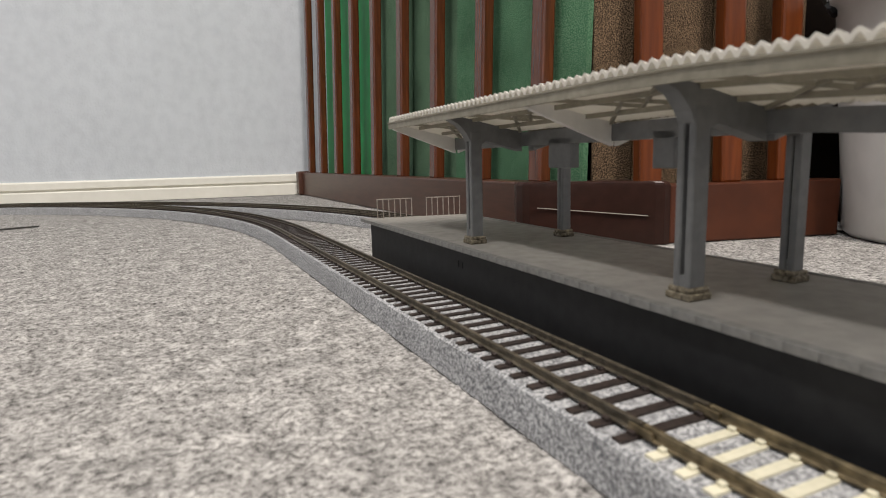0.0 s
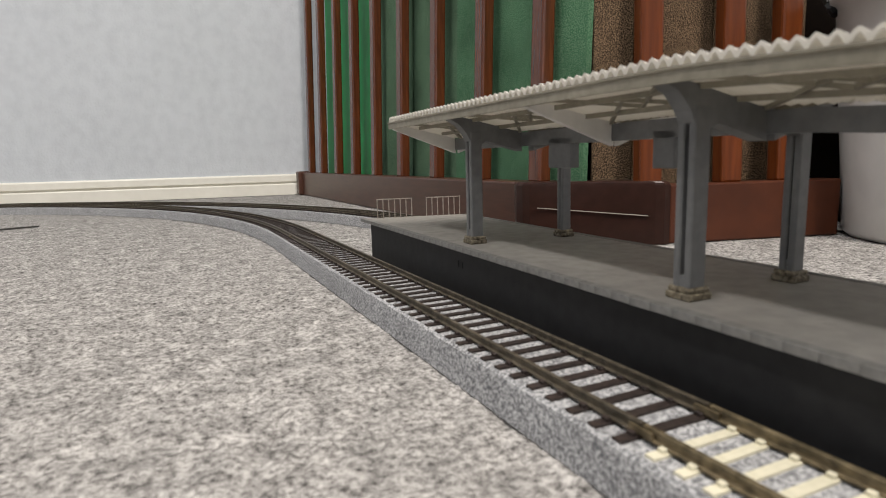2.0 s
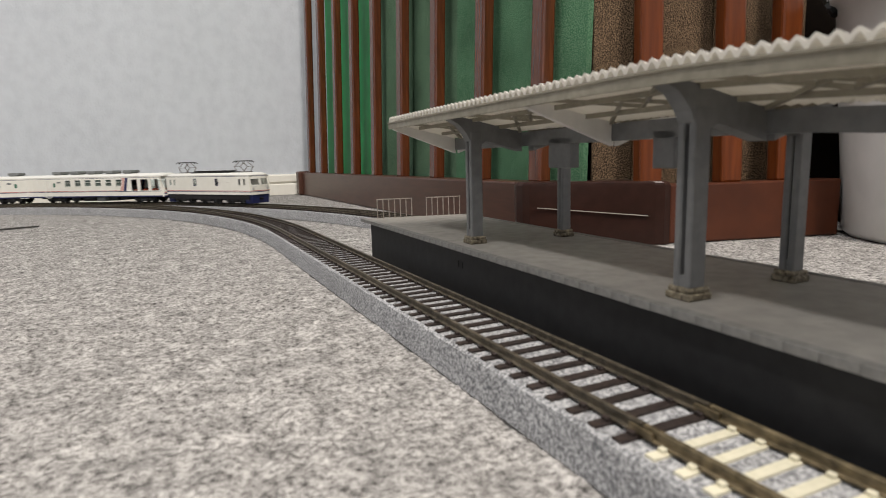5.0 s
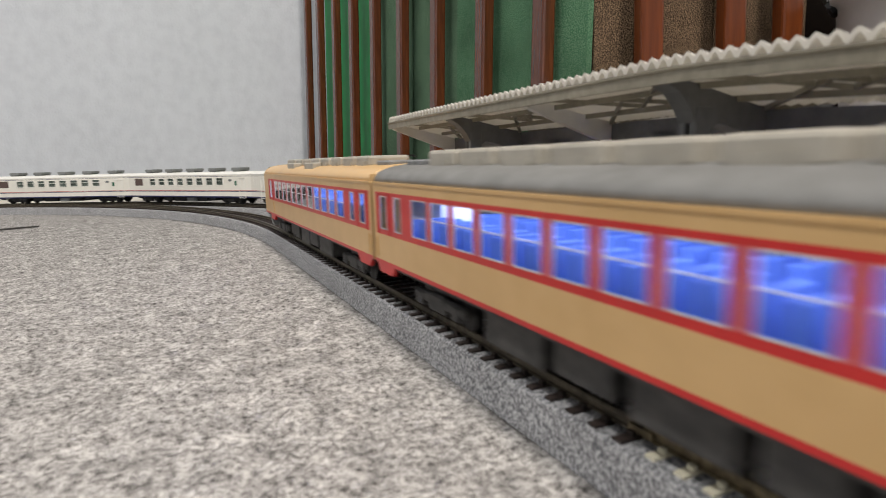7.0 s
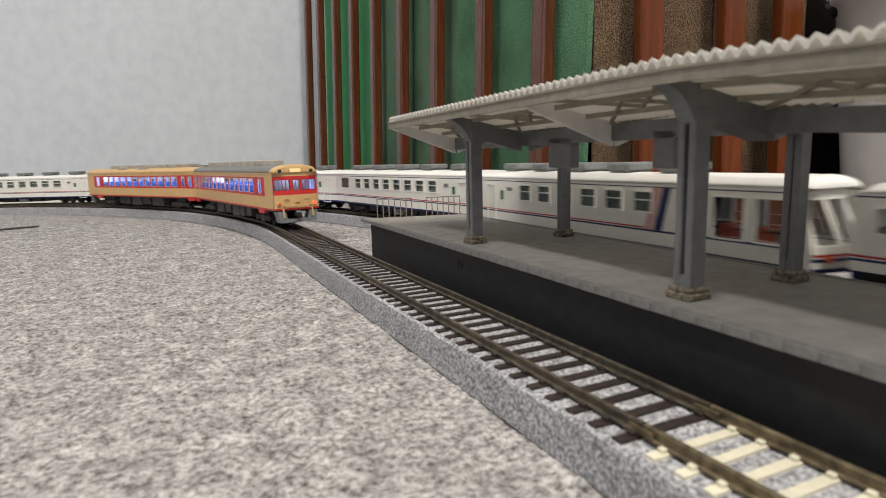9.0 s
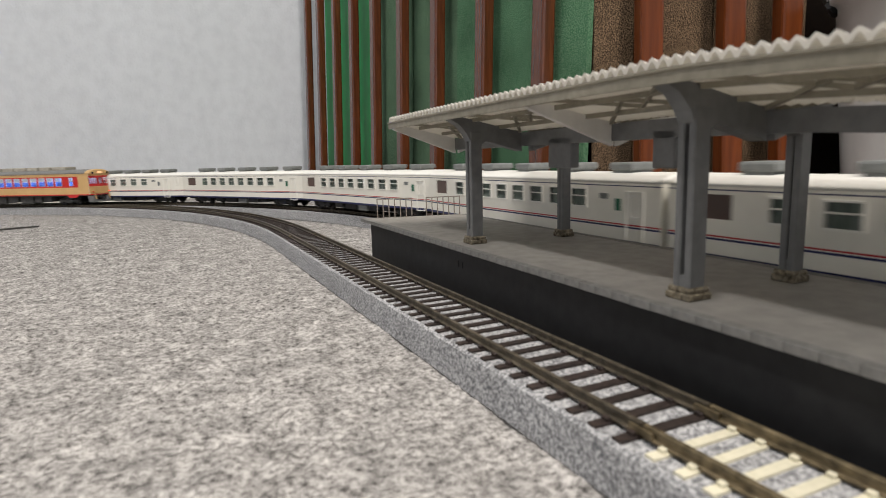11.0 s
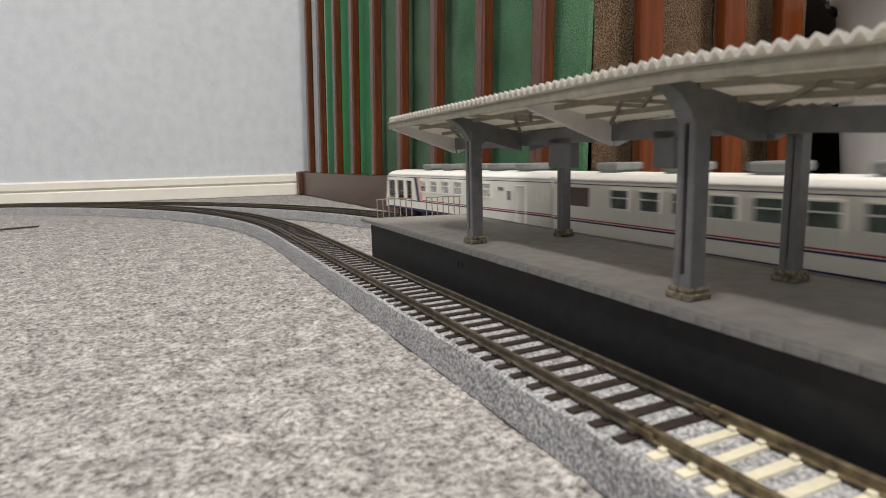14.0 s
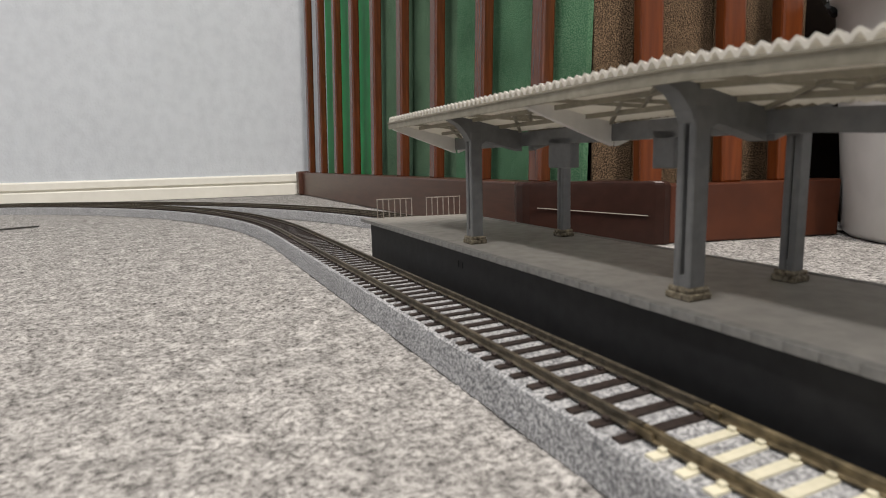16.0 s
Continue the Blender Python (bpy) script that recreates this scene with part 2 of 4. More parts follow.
def along(line, s):
    """Place and heading (radians) at s metres along a track; s grows away from the camera."""
    x, y, head, back, legs = line
    pos, left = Vector((x, y, 0)), s - y
    if left <= -0.09:
        pos = pos - Vector((math.cos(head), math.sin(head), 0)) * 0.09
        return pos + Vector((math.cos(back), math.sin(back), 0)) * (left + 0.09), back
    if left <= 0:
        return pos + Vector((math.cos(head), math.sin(head), 0)) * left, head
    for length, r in legs:
        t = min(length, left)
        if r:
            c = pos + Vector((-math.sin(head), math.cos(head), 0)) * r
            head += t / r
            pos = c + Vector((math.sin(head), -math.cos(head), 0)) * r
        else:
            pos = pos + Vector((math.cos(head), math.sin(head), 0)) * t
        left -= t
        if left <= 1e-9:
            return pos, head
    return pos + Vector((math.cos(head), math.sin(head), 0)) * left, head


def offset(line, s, side, z):
    p, h = along(line, s)
    return p + Vector((math.sin(h), -math.cos(h), 0)) * side + Vector((0, 0, z))


# ---------- the room ----------
def setting(ob, label, category):
    return tagged(ob, label, category, kind="structure")


def smooth_field(rng, shape, cell):
    """Random heights from 0 to 1 with bumps of that many cells."""
    f = rng.random(shape)
    k = np.hanning(cell * 2 + 1)
    k /= k.sum()
    for axis in (0, 1):
        f = np.apply_along_axis(lambda r: np.convolve(r, k, "same"), axis, f)
    return (f - f.mean()) / (f.std() + 1e-9)


def carpet():
    """One sheet to the walls, with its felted relief where the camera looks."""
    rng = np.random.default_rng(5)
    fx, fy = np.arange(-0.70, 0.60, 0.0019), np.arange(0.0, 1.20, 0.0019)
    xs = np.concatenate(([-2.6, -1.6], fx, [0.95, 1.3]))
    ys = np.concatenate(([-2.6, -1.2, -0.4], fy, [1.5, 1.95]))
    z = np.zeros((len(ys), len(xs)))
    shape = (len(fy), len(fx))
    relief = 0.00024 * smooth_field(rng, shape, 1) + 0.00022 * smooth_field(rng, shape, 3) - 0.0006
    z[3:3 + len(fy), 2:2 + len(fx)] = np.clip(relief, -0.0016, 0.0004)
    gx, gy = np.meshgrid(xs, ys)
    co = np.stack((gx, gy, z), -1).reshape(-1, 3)
    n, m = len(xs), len(ys)
    a = (np.arange(m - 1)[:, None] * n + np.arange(n - 1)[None, :]).ravel()
    quads = np.stack((a, a + 1, a + n + 1, a + n), -1)
    me = bpy.data.meshes.new("floor")
    me.vertices.add(len(co))
    me.vertices.foreach_set("co", co.ravel())
    me.loops.add(quads.size)
    me.loops.foreach_set("vertex_index", quads.ravel())
    me.polygons.add(len(quads))
    me.polygons.foreach_set("loop_start", np.arange(len(quads)) * 4)
    me.polygons.foreach_set("loop_total", np.full(len(quads), 4))
    me.polygons.foreach_set("use_smooth", np.ones(len(quads), dtype=bool))
    me.update(calc_edges=True)
    me.materials.append(M_CARPET)
    setting(new("floor", me), "mottled grey needle-felt carpet floor", "floor")


def room():
    carpet()
    bm = bmesh.new()
    box(bm, -2.6, 1.3, -2.6, 1.95, 2.40, 2.45)
    setting(part("ceiling", bm, M_CEIL), "plain white papered ceiling", "ceiling")
    # far wall, slightly askew to the track
    turn = Matrix.Translation((0.0, 1.300, 0)) @ Matrix.Rotation(radians(-12), 4, "Z")
    bm = bmesh.new()
    box(bm, -2.9, 1.6, 0.0, 0.1, -0.05, 2.45)
    w = part("wall_north", bm, M_WALL)
    w.matrix_basis = turn
    setting(w, "pale blue-grey textured wallpaper wall", "wall")
    for nm, b in (("wall_west", (-2.7, -2.6, -2.6, 1.95)), ("wall_east", (1.3, 1.4, -2.6, 1.95)), ("wall_south", (-2.6, 1.3, -2.7, -2.6))):
        bm = bmesh.new()
        box(bm, *b, -0.05, 2.45)
        setting(part(nm, bm, M_WALL), "pale blue-grey textured wallpaper wall", "wall")
    # skirting: two steps with a groove between them
    prof = [(0, 0), (-0.0100, 0), (-0.0100, 0.0215), (-0.0090, 0.0232), (-0.0020, 0.0240), (-0.0020, 0.0278), (-0.0066, 0.0282),
            (-0.0066, 0.0405), (-0.0052, 0.0428), (0, 0.0436)]
    bm = bmesh.new()
    loft(bm, [[Vector((x, y, z)) for y, z in prof] for x in (-2.6, 0.205)])
    b = part("baseboard", bm, M_BASE)
    b.matrix_basis = turn
    setting(b, "cream vinyl skirting board with a groove", "baseboard")


room()


# ---------- slatted wooden frame with mats behind it ----------
def slat(w, d, h, name, parent, m, material=None):
    bm = bmesh.new()
    box(bm, -w / 2, w / 2, -d / 2, d / 2, 0, h, bevel=0.0022, segs=2)
    ob = part(name, bm, material or M_WOOD, parent)
    ob.matrix_basis = m
    return ob


# the short side of the frame stands turned to the long one
TURNED = pose(0.245, 0.3095, 0, 0, 0, -17)
SLATS = (-0.0080, 0.0580, 0.1055)


def slatted_frame():
    fr = empty("slatted_frame", pose(0, 0, 0))
    tagged(fr, "red-brown varnished wooden slatted frame round standing mats", "slatted frame")
    bm = bmesh.new()
    box(bm, 0.183, 0.207, 0.40, 1.215, 0, 0.0465, bevel=0.0018, segs=2)
    part("bottom_rail", bm, M_BOARD, fr)
    bm = bmesh.new()
    box(bm, 0.175, 0.211, 1.212, 1.238, 0, 0.049, bevel=0.004, segs=3)
    part("end_cap", bm, M_BOARD, fr, "rounded grey-brown end cap")
    bm = bmesh.new()
    box(bm, 0.0040, 0.148, 0.0, 0.020, 0, 0.0440, bevel=0.0014, segs=2)
    part("bottom_rail", bm, M_PLAIN, fr).matrix_basis = TURNED
    for y in (1.160, 1.069, 0.968, 0.874, 0.778, 0.680, 0.581, 0.480, 0.3865):
        slat(0.0125, 0.0165, 1.1, "slat", fr, pose(0.1933, y + 0.009, 0.0455, 0, 2.0, 0))
    for u in SLATS:
        slat(0.0180, 0.013, 1.1, "slat", fr, TURNED @ pose(u, 0.0125, 0.0430, -2.0, 0, 0), M_WOOD2)
    # added boards, painted near-black to stand in for shade behind mats and bin
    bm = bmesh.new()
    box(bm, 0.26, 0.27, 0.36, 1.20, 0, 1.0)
    part("shade_backing", bm, M_SHADE, fr)
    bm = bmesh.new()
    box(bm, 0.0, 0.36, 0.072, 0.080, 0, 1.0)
    part("shade_backing", bm, M_SHADE, fr).matrix_basis = TURNED
    # corner block: its face cuts the corner, with rounded edges
    plan = [(0.180, 0.412), (0.1765, 0.404), (0.1765, 0.395), (0.1785, 0.388), (0.2375, 0.3115), (0.2425, 0.3075), (0.2480, 0.3075),
            (0.2560, 0.325), (0.214, 0.412)]
    mx, my = 0.213, 0.362
    bm = bmesh.new()
    loft(bm, [[Vector((mx + (x - mx) * k, my + (y - my) * k, z)) for x, y in plan]
              for z, k in ((0.0, 1.0), (0.0440, 1.0), (0.0458, 0.985), (0.0468, 0.955), (0.0471, 0.90))])
    blk = part("corner_block", bm, M_BLOCK, fr, "dark chocolate corner block with a scored line")
    bm = bmesh.new()
    bar(bm, (0.1818, 0.3818, 0.0262), (0.2335, 0.3148, 0.0215), 0.0010, 0.0006)
    part("score_line", bm, M_KAC, blk)


slatted_frame()


def mat_sheet(name, material, y0, y1, x, h, label, category, seed, flat=False):
    """A standing mat, gently waved along its width."""
    bm = bmesh.new()
    n = 24
    front = []
    for i in range(n + 1):
        t = i / n
        w = 0.0 if flat else 0.0022 * math.sin(t * 7 + seed) + 0.0012 * math.sin(t * 17 + seed * 2)
        front.append((x + w, y0 + (y1 - y0) * t))
    ring = front + [(a + 0.005, b) for a, b in reversed(front)]
    loft(bm, [[Vector((a + z * 0.035, b, z)) for a, b in ring] for z in (0.004, h)])
    ob = part(name, bm, material, None, "", smooth=False)
    tagged(ob, label, category, "mats standing in the frame")
    return ob


mat_sheet("plastic_sheet", M_GREEN, 0.868, 1.118, 0.2120, 0.62, "bright green smooth plastic sheet standing behind slats", "sheet", 0, True)
mat_sheet("grass_mat", M_PALE, 0.700, 0.835, 0.2070, 0.60, "pale green flocked grass mat standing behind slats", "mat", 1)
mat_sheet("grass_mat", M_PALE, 0.570, 0.696, 0.2080, 0.60, "pale green flocked grass mat standing behind slats", "mat", 2)
mat_sheet("grass_mat", M_GRASS, 0.3585, 0.566, 0.2060, 0.60, "green flocked grass mat standing behind slats", "mat", 3)


def earth_mats():
    for x0, x1 in ((-0.0405, -0.008), (-0.0072, 0.058), (0.059, 0.140)):
        bm = bmesh.new()
        box(bm, x0, x1, 0.0380, 0.0425, 0.004, 0.6, bevel=0.0008)
        ob = part("earth_mat", bm, M_EARTH)
        ob.matrix_basis = TURNED
        tagged(ob, "brown flocked earth mat standing behind slats", "mat", "mats standing in the frame")


earth_mats()


def waste_bin():
    b = empty("waste_bin", pose(0.4515, 0.1905, 0))
    tagged(b, "white plastic waste bin with a black rim clip", "bin")
    bm = bmesh.new()
    prof = [(0.0, 0.0), (0.0925, 0.0), (0.0965, 0.004), (0.1005, 0.06), (0.1060, 0.12), (0.1105, 0.172), (0.116, 0.174), (0.1165, 0.179),
            (0.113, 0.182), (0.110, 0.180), (0.101, 0.12), (0.092, 0.006), (0.0, 0.005)]
    n = 48
    loft(bm, [[Vector((r * math.cos(2 * math.pi * i / n), r * math.sin(2 * math.pi * i / n), z)) for i in range(n)] for r, z in prof[1:-1]],
         caps=True)
    part("body", bm, M_BIN, b, smooth=True)
    bm = bmesh.new()
    pts = [Vector((-0.062 + 0.010 * math.cos(a), 0.092 + 0.004 * math.sin(a), 0.176 + 0.009 * math.sin(a))) for a in
           [math.pi * (0.35 + i * 0.13) for i in range(9)]]
    for p, q in zip(pts, pts[1:]):
        bar(bm, p, q, 0.004)
    part("rim_clip", bm, M_BLACK, b, "black rim clip")


waste_bin()


def floor_cord():
    bm = bmesh.new()
    pts = [Vector((-0.40 + 0.02 * i, 0.745 + 0.0105 * i - 0.00042 * i * i * 0.5, 0.0012)) for i in range(10)]
    for p, q in zip(pts, pts[1:]):
        bar(bm, p, q, 0.0020, 0.0020)
    tagged(part("cord", bm, M_CORD), "thin dark cord lying on the carpet", "cord")


floor_cord()


# ---------- railway track ----------
GAUGE = 0.0187


def rail_mesh(line, side, s0, s1, step):
    prof = [(-0.0012, -0.0026), (0.0012, -0.0026), (0.0012, -0.0022), (0.0004, -0.0019), (0.0004, -0.0009), (0.00062, -0.0007),
            (0.00062, -0.00015), (0.0004, 0.0), (-0.0004, 0.0), (-0.00062, -0.00015), (-0.00062, -0.0007), (-0.0004, -0.0009),
            (-0.0004, -0.0019), (-0.0012, -0.0022)]
    bm = bmesh.new()
    n = max(2, int((s1 - s0) / step))
    loft(bm, [[offset(line, s0 + (s1 - s0) * i / n, side + u, RAIL_TOP + v) for u, v in prof] for i in range(n + 1)])
    return bm


def bed_mesh(line, s0, s1, step):
    prof = [(-0.0178, 0.0), (-0.0168, 0.0078), (-0.0163, 0.0102), (-0.0154, 0.0108), (0.0154, 0.0108), (0.0163, 0.0102),
            (0.0168, 0.0078), (0.0178, 0.0)]
    bm = bmesh.new()
    n = max(2, int((s1 - s0) / step))
    rings = []
    for i in range(n + 1):
        s = s0 + (s1 - s0) * i / n
        rings.append([offset(line, s, u + 0.0003 * noise.noise((s * 60, u * 100, 3.1)), z + (0.0002 * noise.noise((s * 90, u * 200, 0.0)) if z else 0))
                      for u, z in prof])
    loft(bm, rings)
    return bm


def sleeper_shape(bm, w, width, top, m=None):
    """One sleeper with its four rail chairs, across the local y axis."""
    start = len(bm.verts)
    box(bm, -width / 2, width / 2, -w / 2, w / 2, 0.0090, top)
    for side in (-1, 1):
        for d in (-1, 1):
            y = side * GAUGE / 2 + d * 0.0018
            box(bm, -width * 0.32, width * 0.32, y - 0.0006, y + 0.0006, top - 0.0001, top + 0.0009, bevel=0.00012)
    if m is not None:
        bm.verts.ensure_lookup_table()
        bmesh.ops.transform(bm, matrix=m, verts=bm.verts[start:])


def railway_track(line, label, runs, s_min, s_max, rails):
    """runs: (first, last, pitch, material, sleeper length, thickness along the track, single objects?)."""
    tr = empty("railway_track")
    tagged(tr, label, "railway track", "model railway tracks")
    part("roadbed", bed_mesh(line, s_min, s_max, 0.02), M_FOAM, tr, "speckled grey foam roadbed")
    for side in (-1, 1):
        for a, b, metal in rails:
            part("rail", rail_mesh(line, side * GAUGE / 2, a, b, 0.012), metal, tr)
    for a, b, pitch, material, w, width, single in runs:
        n = int(round((b - a) / pitch))
        if single:
            bm = bmesh.new()
            sleeper_shape(bm, w, width, 0.01138)
            me = bpy.data.meshes.new("sleeper")
            bm.to_mesh(me)
            bm.free()
            me.materials.append(material)
            for i in range(n):
                p, h = along(line, a + pitch * i)
                ob = new("sleeper", me)
                ob.parent = tr
                ob.matrix_basis = Matrix.Translation(p) @ Matrix.Rotation(h + random.uniform(-0.02, 0.02), 4, "Z")
        else:
            vs, fs = [], []
            unit = bmesh.new()
            sleeper_shape(unit, w, width, 0.01138)
            uv = [v.co.copy() for v in unit.verts]
            unit.verts.index_update()
            uf = [[v.index for v in f.verts] for f in unit.faces]
            unit.free()
            for i in range(n):
                p, h = along(line, a + pitch * i)
                m = Matrix.Translation(p) @ Matrix.Rotation(h, 4, "Z")
                k = len(vs)
                vs += [m @ v for v in uv]
                fs += [[k + j for j in f] for f in uf]
            me = bpy.data.meshes.new("sleepers")
            me.from_pydata(vs, [], fs)
            me.materials.append(material)
            ob = new("sleepers", me)
            ob.parent = tr
            tagged(ob, kind="stuff")
    return tr


def joint_bits(line, s, tr):
    for side in (-1, 1):
        bm = bmesh.new()
        for d in (-1, 1):
            bar(bm, offset(line, s - 0.0032, side * GAUGE / 2 + d * 0.0010, RAIL_TOP - 0.0015),
                offset(line, s + 0.0032, side * GAUGE / 2 + d * 0.0010, RAIL_TOP - 0.0015), 0.0008, 0.0014)
        part("fishplate", bm, M_RAIL, tr, "dull metal rail joiner")


# ---------- station platform ----------
PLAT_TOP = 0.0289
PLAT = pose(0.0567, 0.106, 0, 0, 0, -2.1)
WIDE = 0.0350
CANOPY = pose(0.0600, 0.106, 0, 0, 0, -1.7)
HALF = 0.0395


def platform():
    pl = empty("platform", PLAT)
    tagged(pl, "grey model station platform with black sides", "platform")
    # the far end is cut askew
    bm = bmesh.new()
    loft(bm, [[Vector(q) for q in ((-WIDE, -0.75, z), (WIDE, -0.75, z), (WIDE, 0.250, z), (-WIDE, 0.267, z))]
              for z in (PLAT_TOP - 0.0020, PLAT_TOP)])
    part("deck", bm, M_PLAT, pl)
    bm = bmesh.new()
    loft(bm, [[Vector(q) for q in ((-WIDE + 0.003, -0.745, z), (WIDE - 0.003, -0.745, z), (WIDE - 0.003, 0.240, z), (-WIDE + 0.003, 0.256, z))]
              for z in (0.0, PLAT_TOP - 0.0022)])
    wl = part("side_wall", bm, M_PLATSIDE, pl)
    for v in (0.118, 0.1225):
        bm = bmesh.new()
        box(bm, -WIDE + 0.0027, -WIDE + 0.0031, v, v + 0.0012, 0.0185, 0.0215, bevel=0.0001)
        part("moulding_mark", bm, M_PLATSIDE, wl)
    # edge stones along both lips
    me = None
    for side in (-1, 1):
        for i in range(56):
            if me is None:
                bm = bmesh.new()
                box(bm, -0.0016, 0.0016, -0.00366, 0.00366, -0.00205, 0.00012, bevel=0.00008)
                me = bpy.data.meshes.new("edge_stone")
                bm.to_mesh(me)
                bm.free()
                me.materials.append(M_PLATLIP)
            ob = new("edge_stone", me)
            ob.parent = pl
            ob.matrix_basis = pose(side * (WIDE - 0.0012), (0.2632 if side < 0 else 0.2460) - 0.0074 * i, PLAT_TOP + random.uniform(0, 0.0001))
    return pl


platform()


def railing(u, v, turn):
    rl = empty("railing", PLAT @ pose(u, v, PLAT_TOP, 0, 0, turn))
    tagged(rl, "thin wire end railing standing on the platform", "railing", "platform end railings")
    w, h = 0.0236, 0.0128
    for i in range(7):
        x = -w / 2 + w * i / 6
        bm = bmesh.new()
        bar(bm, (x, 0, 0), (x, 0, h), 0.0006)
        part("post", bm, M_STEEL, rl)
    bm = bmesh.new()
    bar(bm, (-w / 2 - 0.0003, 0, h), (w / 2 + 0.0003, 0, h), 0.0007)
    part("top_rail", bm, M_STEEL, rl)


railing(-0.0145, 0.2570, -9)
railing(0.0185, 0.2505, -9)


def sag(v):
    return -min(0.0060, 0.055 * max(0.0, -v - 0.002))


EDGE_Z, VALLEY_Z = 0.0873, 0.0786


def roof_z(u, v):
    """Underside of the roof sheets: a shallow valley along the middle."""
    return VALLEY_Z + (EDGE_Z - VALLEY_Z) * abs(u) / HALF + sag(v)


def canopy():
    cp = empty("platform_canopy", CANOPY)
    tagged(cp, "grey canopy with white corrugated valley roof on posts", "canopy")
    v0, v1 = -0.62, 0.1960
    # corrugated sheets, one a side
    for side in (-1, 1):
        bm = bmesh.new()
        pitch, n = 0.0037, 6
        count = int((v1 - v0) / pitch * n)
        us = (0.0, HALF * 0.5, HALF - 0.0002)
        rings = []
        for i in range(count + 1):
            v = v0 + (v1 - v0) * i / count
            wave = 0.00062 * math.cos(2 * math.pi * i / n)
            top = [Vector((side * u, v, roof_z(u, v) + 0.0030 + wave)) for u in us]
            low = [Vector((side * u, v, roof_z(u, v) + 0.0016 + 1.7 * wave)) for u in reversed(us)]
            rings.append(top + low)
        loft(bm, rings)
        part("roof_sheet", bm, M_SHEET, cp, "white corrugated roof sheet")
        # fascia
        bm = bmesh.new()
        n = 28
        loft(bm, [[Vector((side * (HALF + du), v, EDGE_Z + sag(v) + dz)) for du, dz in
                   ((-0.0010, -0.0030), (0.0002, -0.0030), (0.0002, -0.0003), (0.0008, 0.0), (0.0008, 0.0006), (-0.0010, 0.0006))]
                  for v in [v0 + (v1 - v0) * i / n for i in range(n + 1)]])
        part("fascia", bm, M_TRUSS, cp)
    # purlins and diagonal braces of each bay
    bays = [(0.0590 + 0.0615 * k, 0.0590 + 0.0615 * (k + 1)) for k in range(-9, 2)]
    for a, b in bays:
        m = (a + b) / 2
        for side in (-1, 1):
            for f in (0.34, 0.68):
                bm = bmesh.new()
                u = side * HALF * f
                bar(bm, (u, a, roof_z(u, a) - 0.0005), (u, b, roof_z(u, b) - 0.0005), 0.0012, 0.0016)
                part("purlin", bm, M_TRUSS, cp)
            for p, q in (((0.06, a), (0.62, m)), ((0.62, m), (0.06, b)), ((0.98, a), (0.42, m)), ((0.42, m), (0.98, b))):
                bm = bmesh.new()
                bar(bm, (side * HALF * p[0], p[1], roof_z(HALF * p[0], p[1]) - 0.0003),
                    (side * HALF * q[0], q[1], roof_z(HALF * q[0], q[1]) - 0.0003), 0.0012, 0.0012)
                part("brace", bm, M_TRUSS, cp)
    # valley girder
    bm = bmesh.new()
    n = 20
    loft(bm, [[Vector((du, v, VALLEY_Z + sag(v) + dz)) for du, dz in ((-0.0022, -0.0062), (0.0022, -0.0062), (0.0022, 0), (-0.0022, 0))]
              for v in [v0 + (0.1900 - v0) * i / n for i in range(n + 1)]])
    part("valley_girder", bm, M_POST, cp)
    # cross ribs between the frames, and at the end
    for v in (0.1925, 0.0600, -0.0640, -0.1865, -0.3090):
        for side in (-1, 1):
            bm = bmesh.new()
            rings = []
            for f in (0.03, 0.35, 0.7, 0.97):
                z = roof_z(HALF * f, v)
                d = 0.0084 - 0.0054 * f
                rings.append([Vector((side * HALF * f, v + dv, z + dz)) for dv, dz in ((-0.0012, -d), (0.0012, -d), (0.0012, 0), (-0.0012, 0))])
            loft(bm, rings)
            part("cross_rib", bm, M_ROOF if v > 0 else M_POST, cp, "pale cross rib")
    # posts with their arms
    for v in (0.1225, 0.0, -0.1225, -0.245, -0.3675):
        for side in (-1, 1):
            post(cp, (0.0157 + 0.040 * v if side > 0 else -0.0258), v * (0.965 if side > 0 else 1.0), side)
    # hanging boards under the girder
    for v0b, v1b in ((0.0830, 0.0985), (0.0290, 0.0385)):
        bm = bmesh.new()
        box(bm, -0.0022, 0.0022, v0b, v1b, 0.0625, 0.0750, bevel=0.0003)
        part("hanging_board", bm, M_POST, cp, "blank grey hanging board")


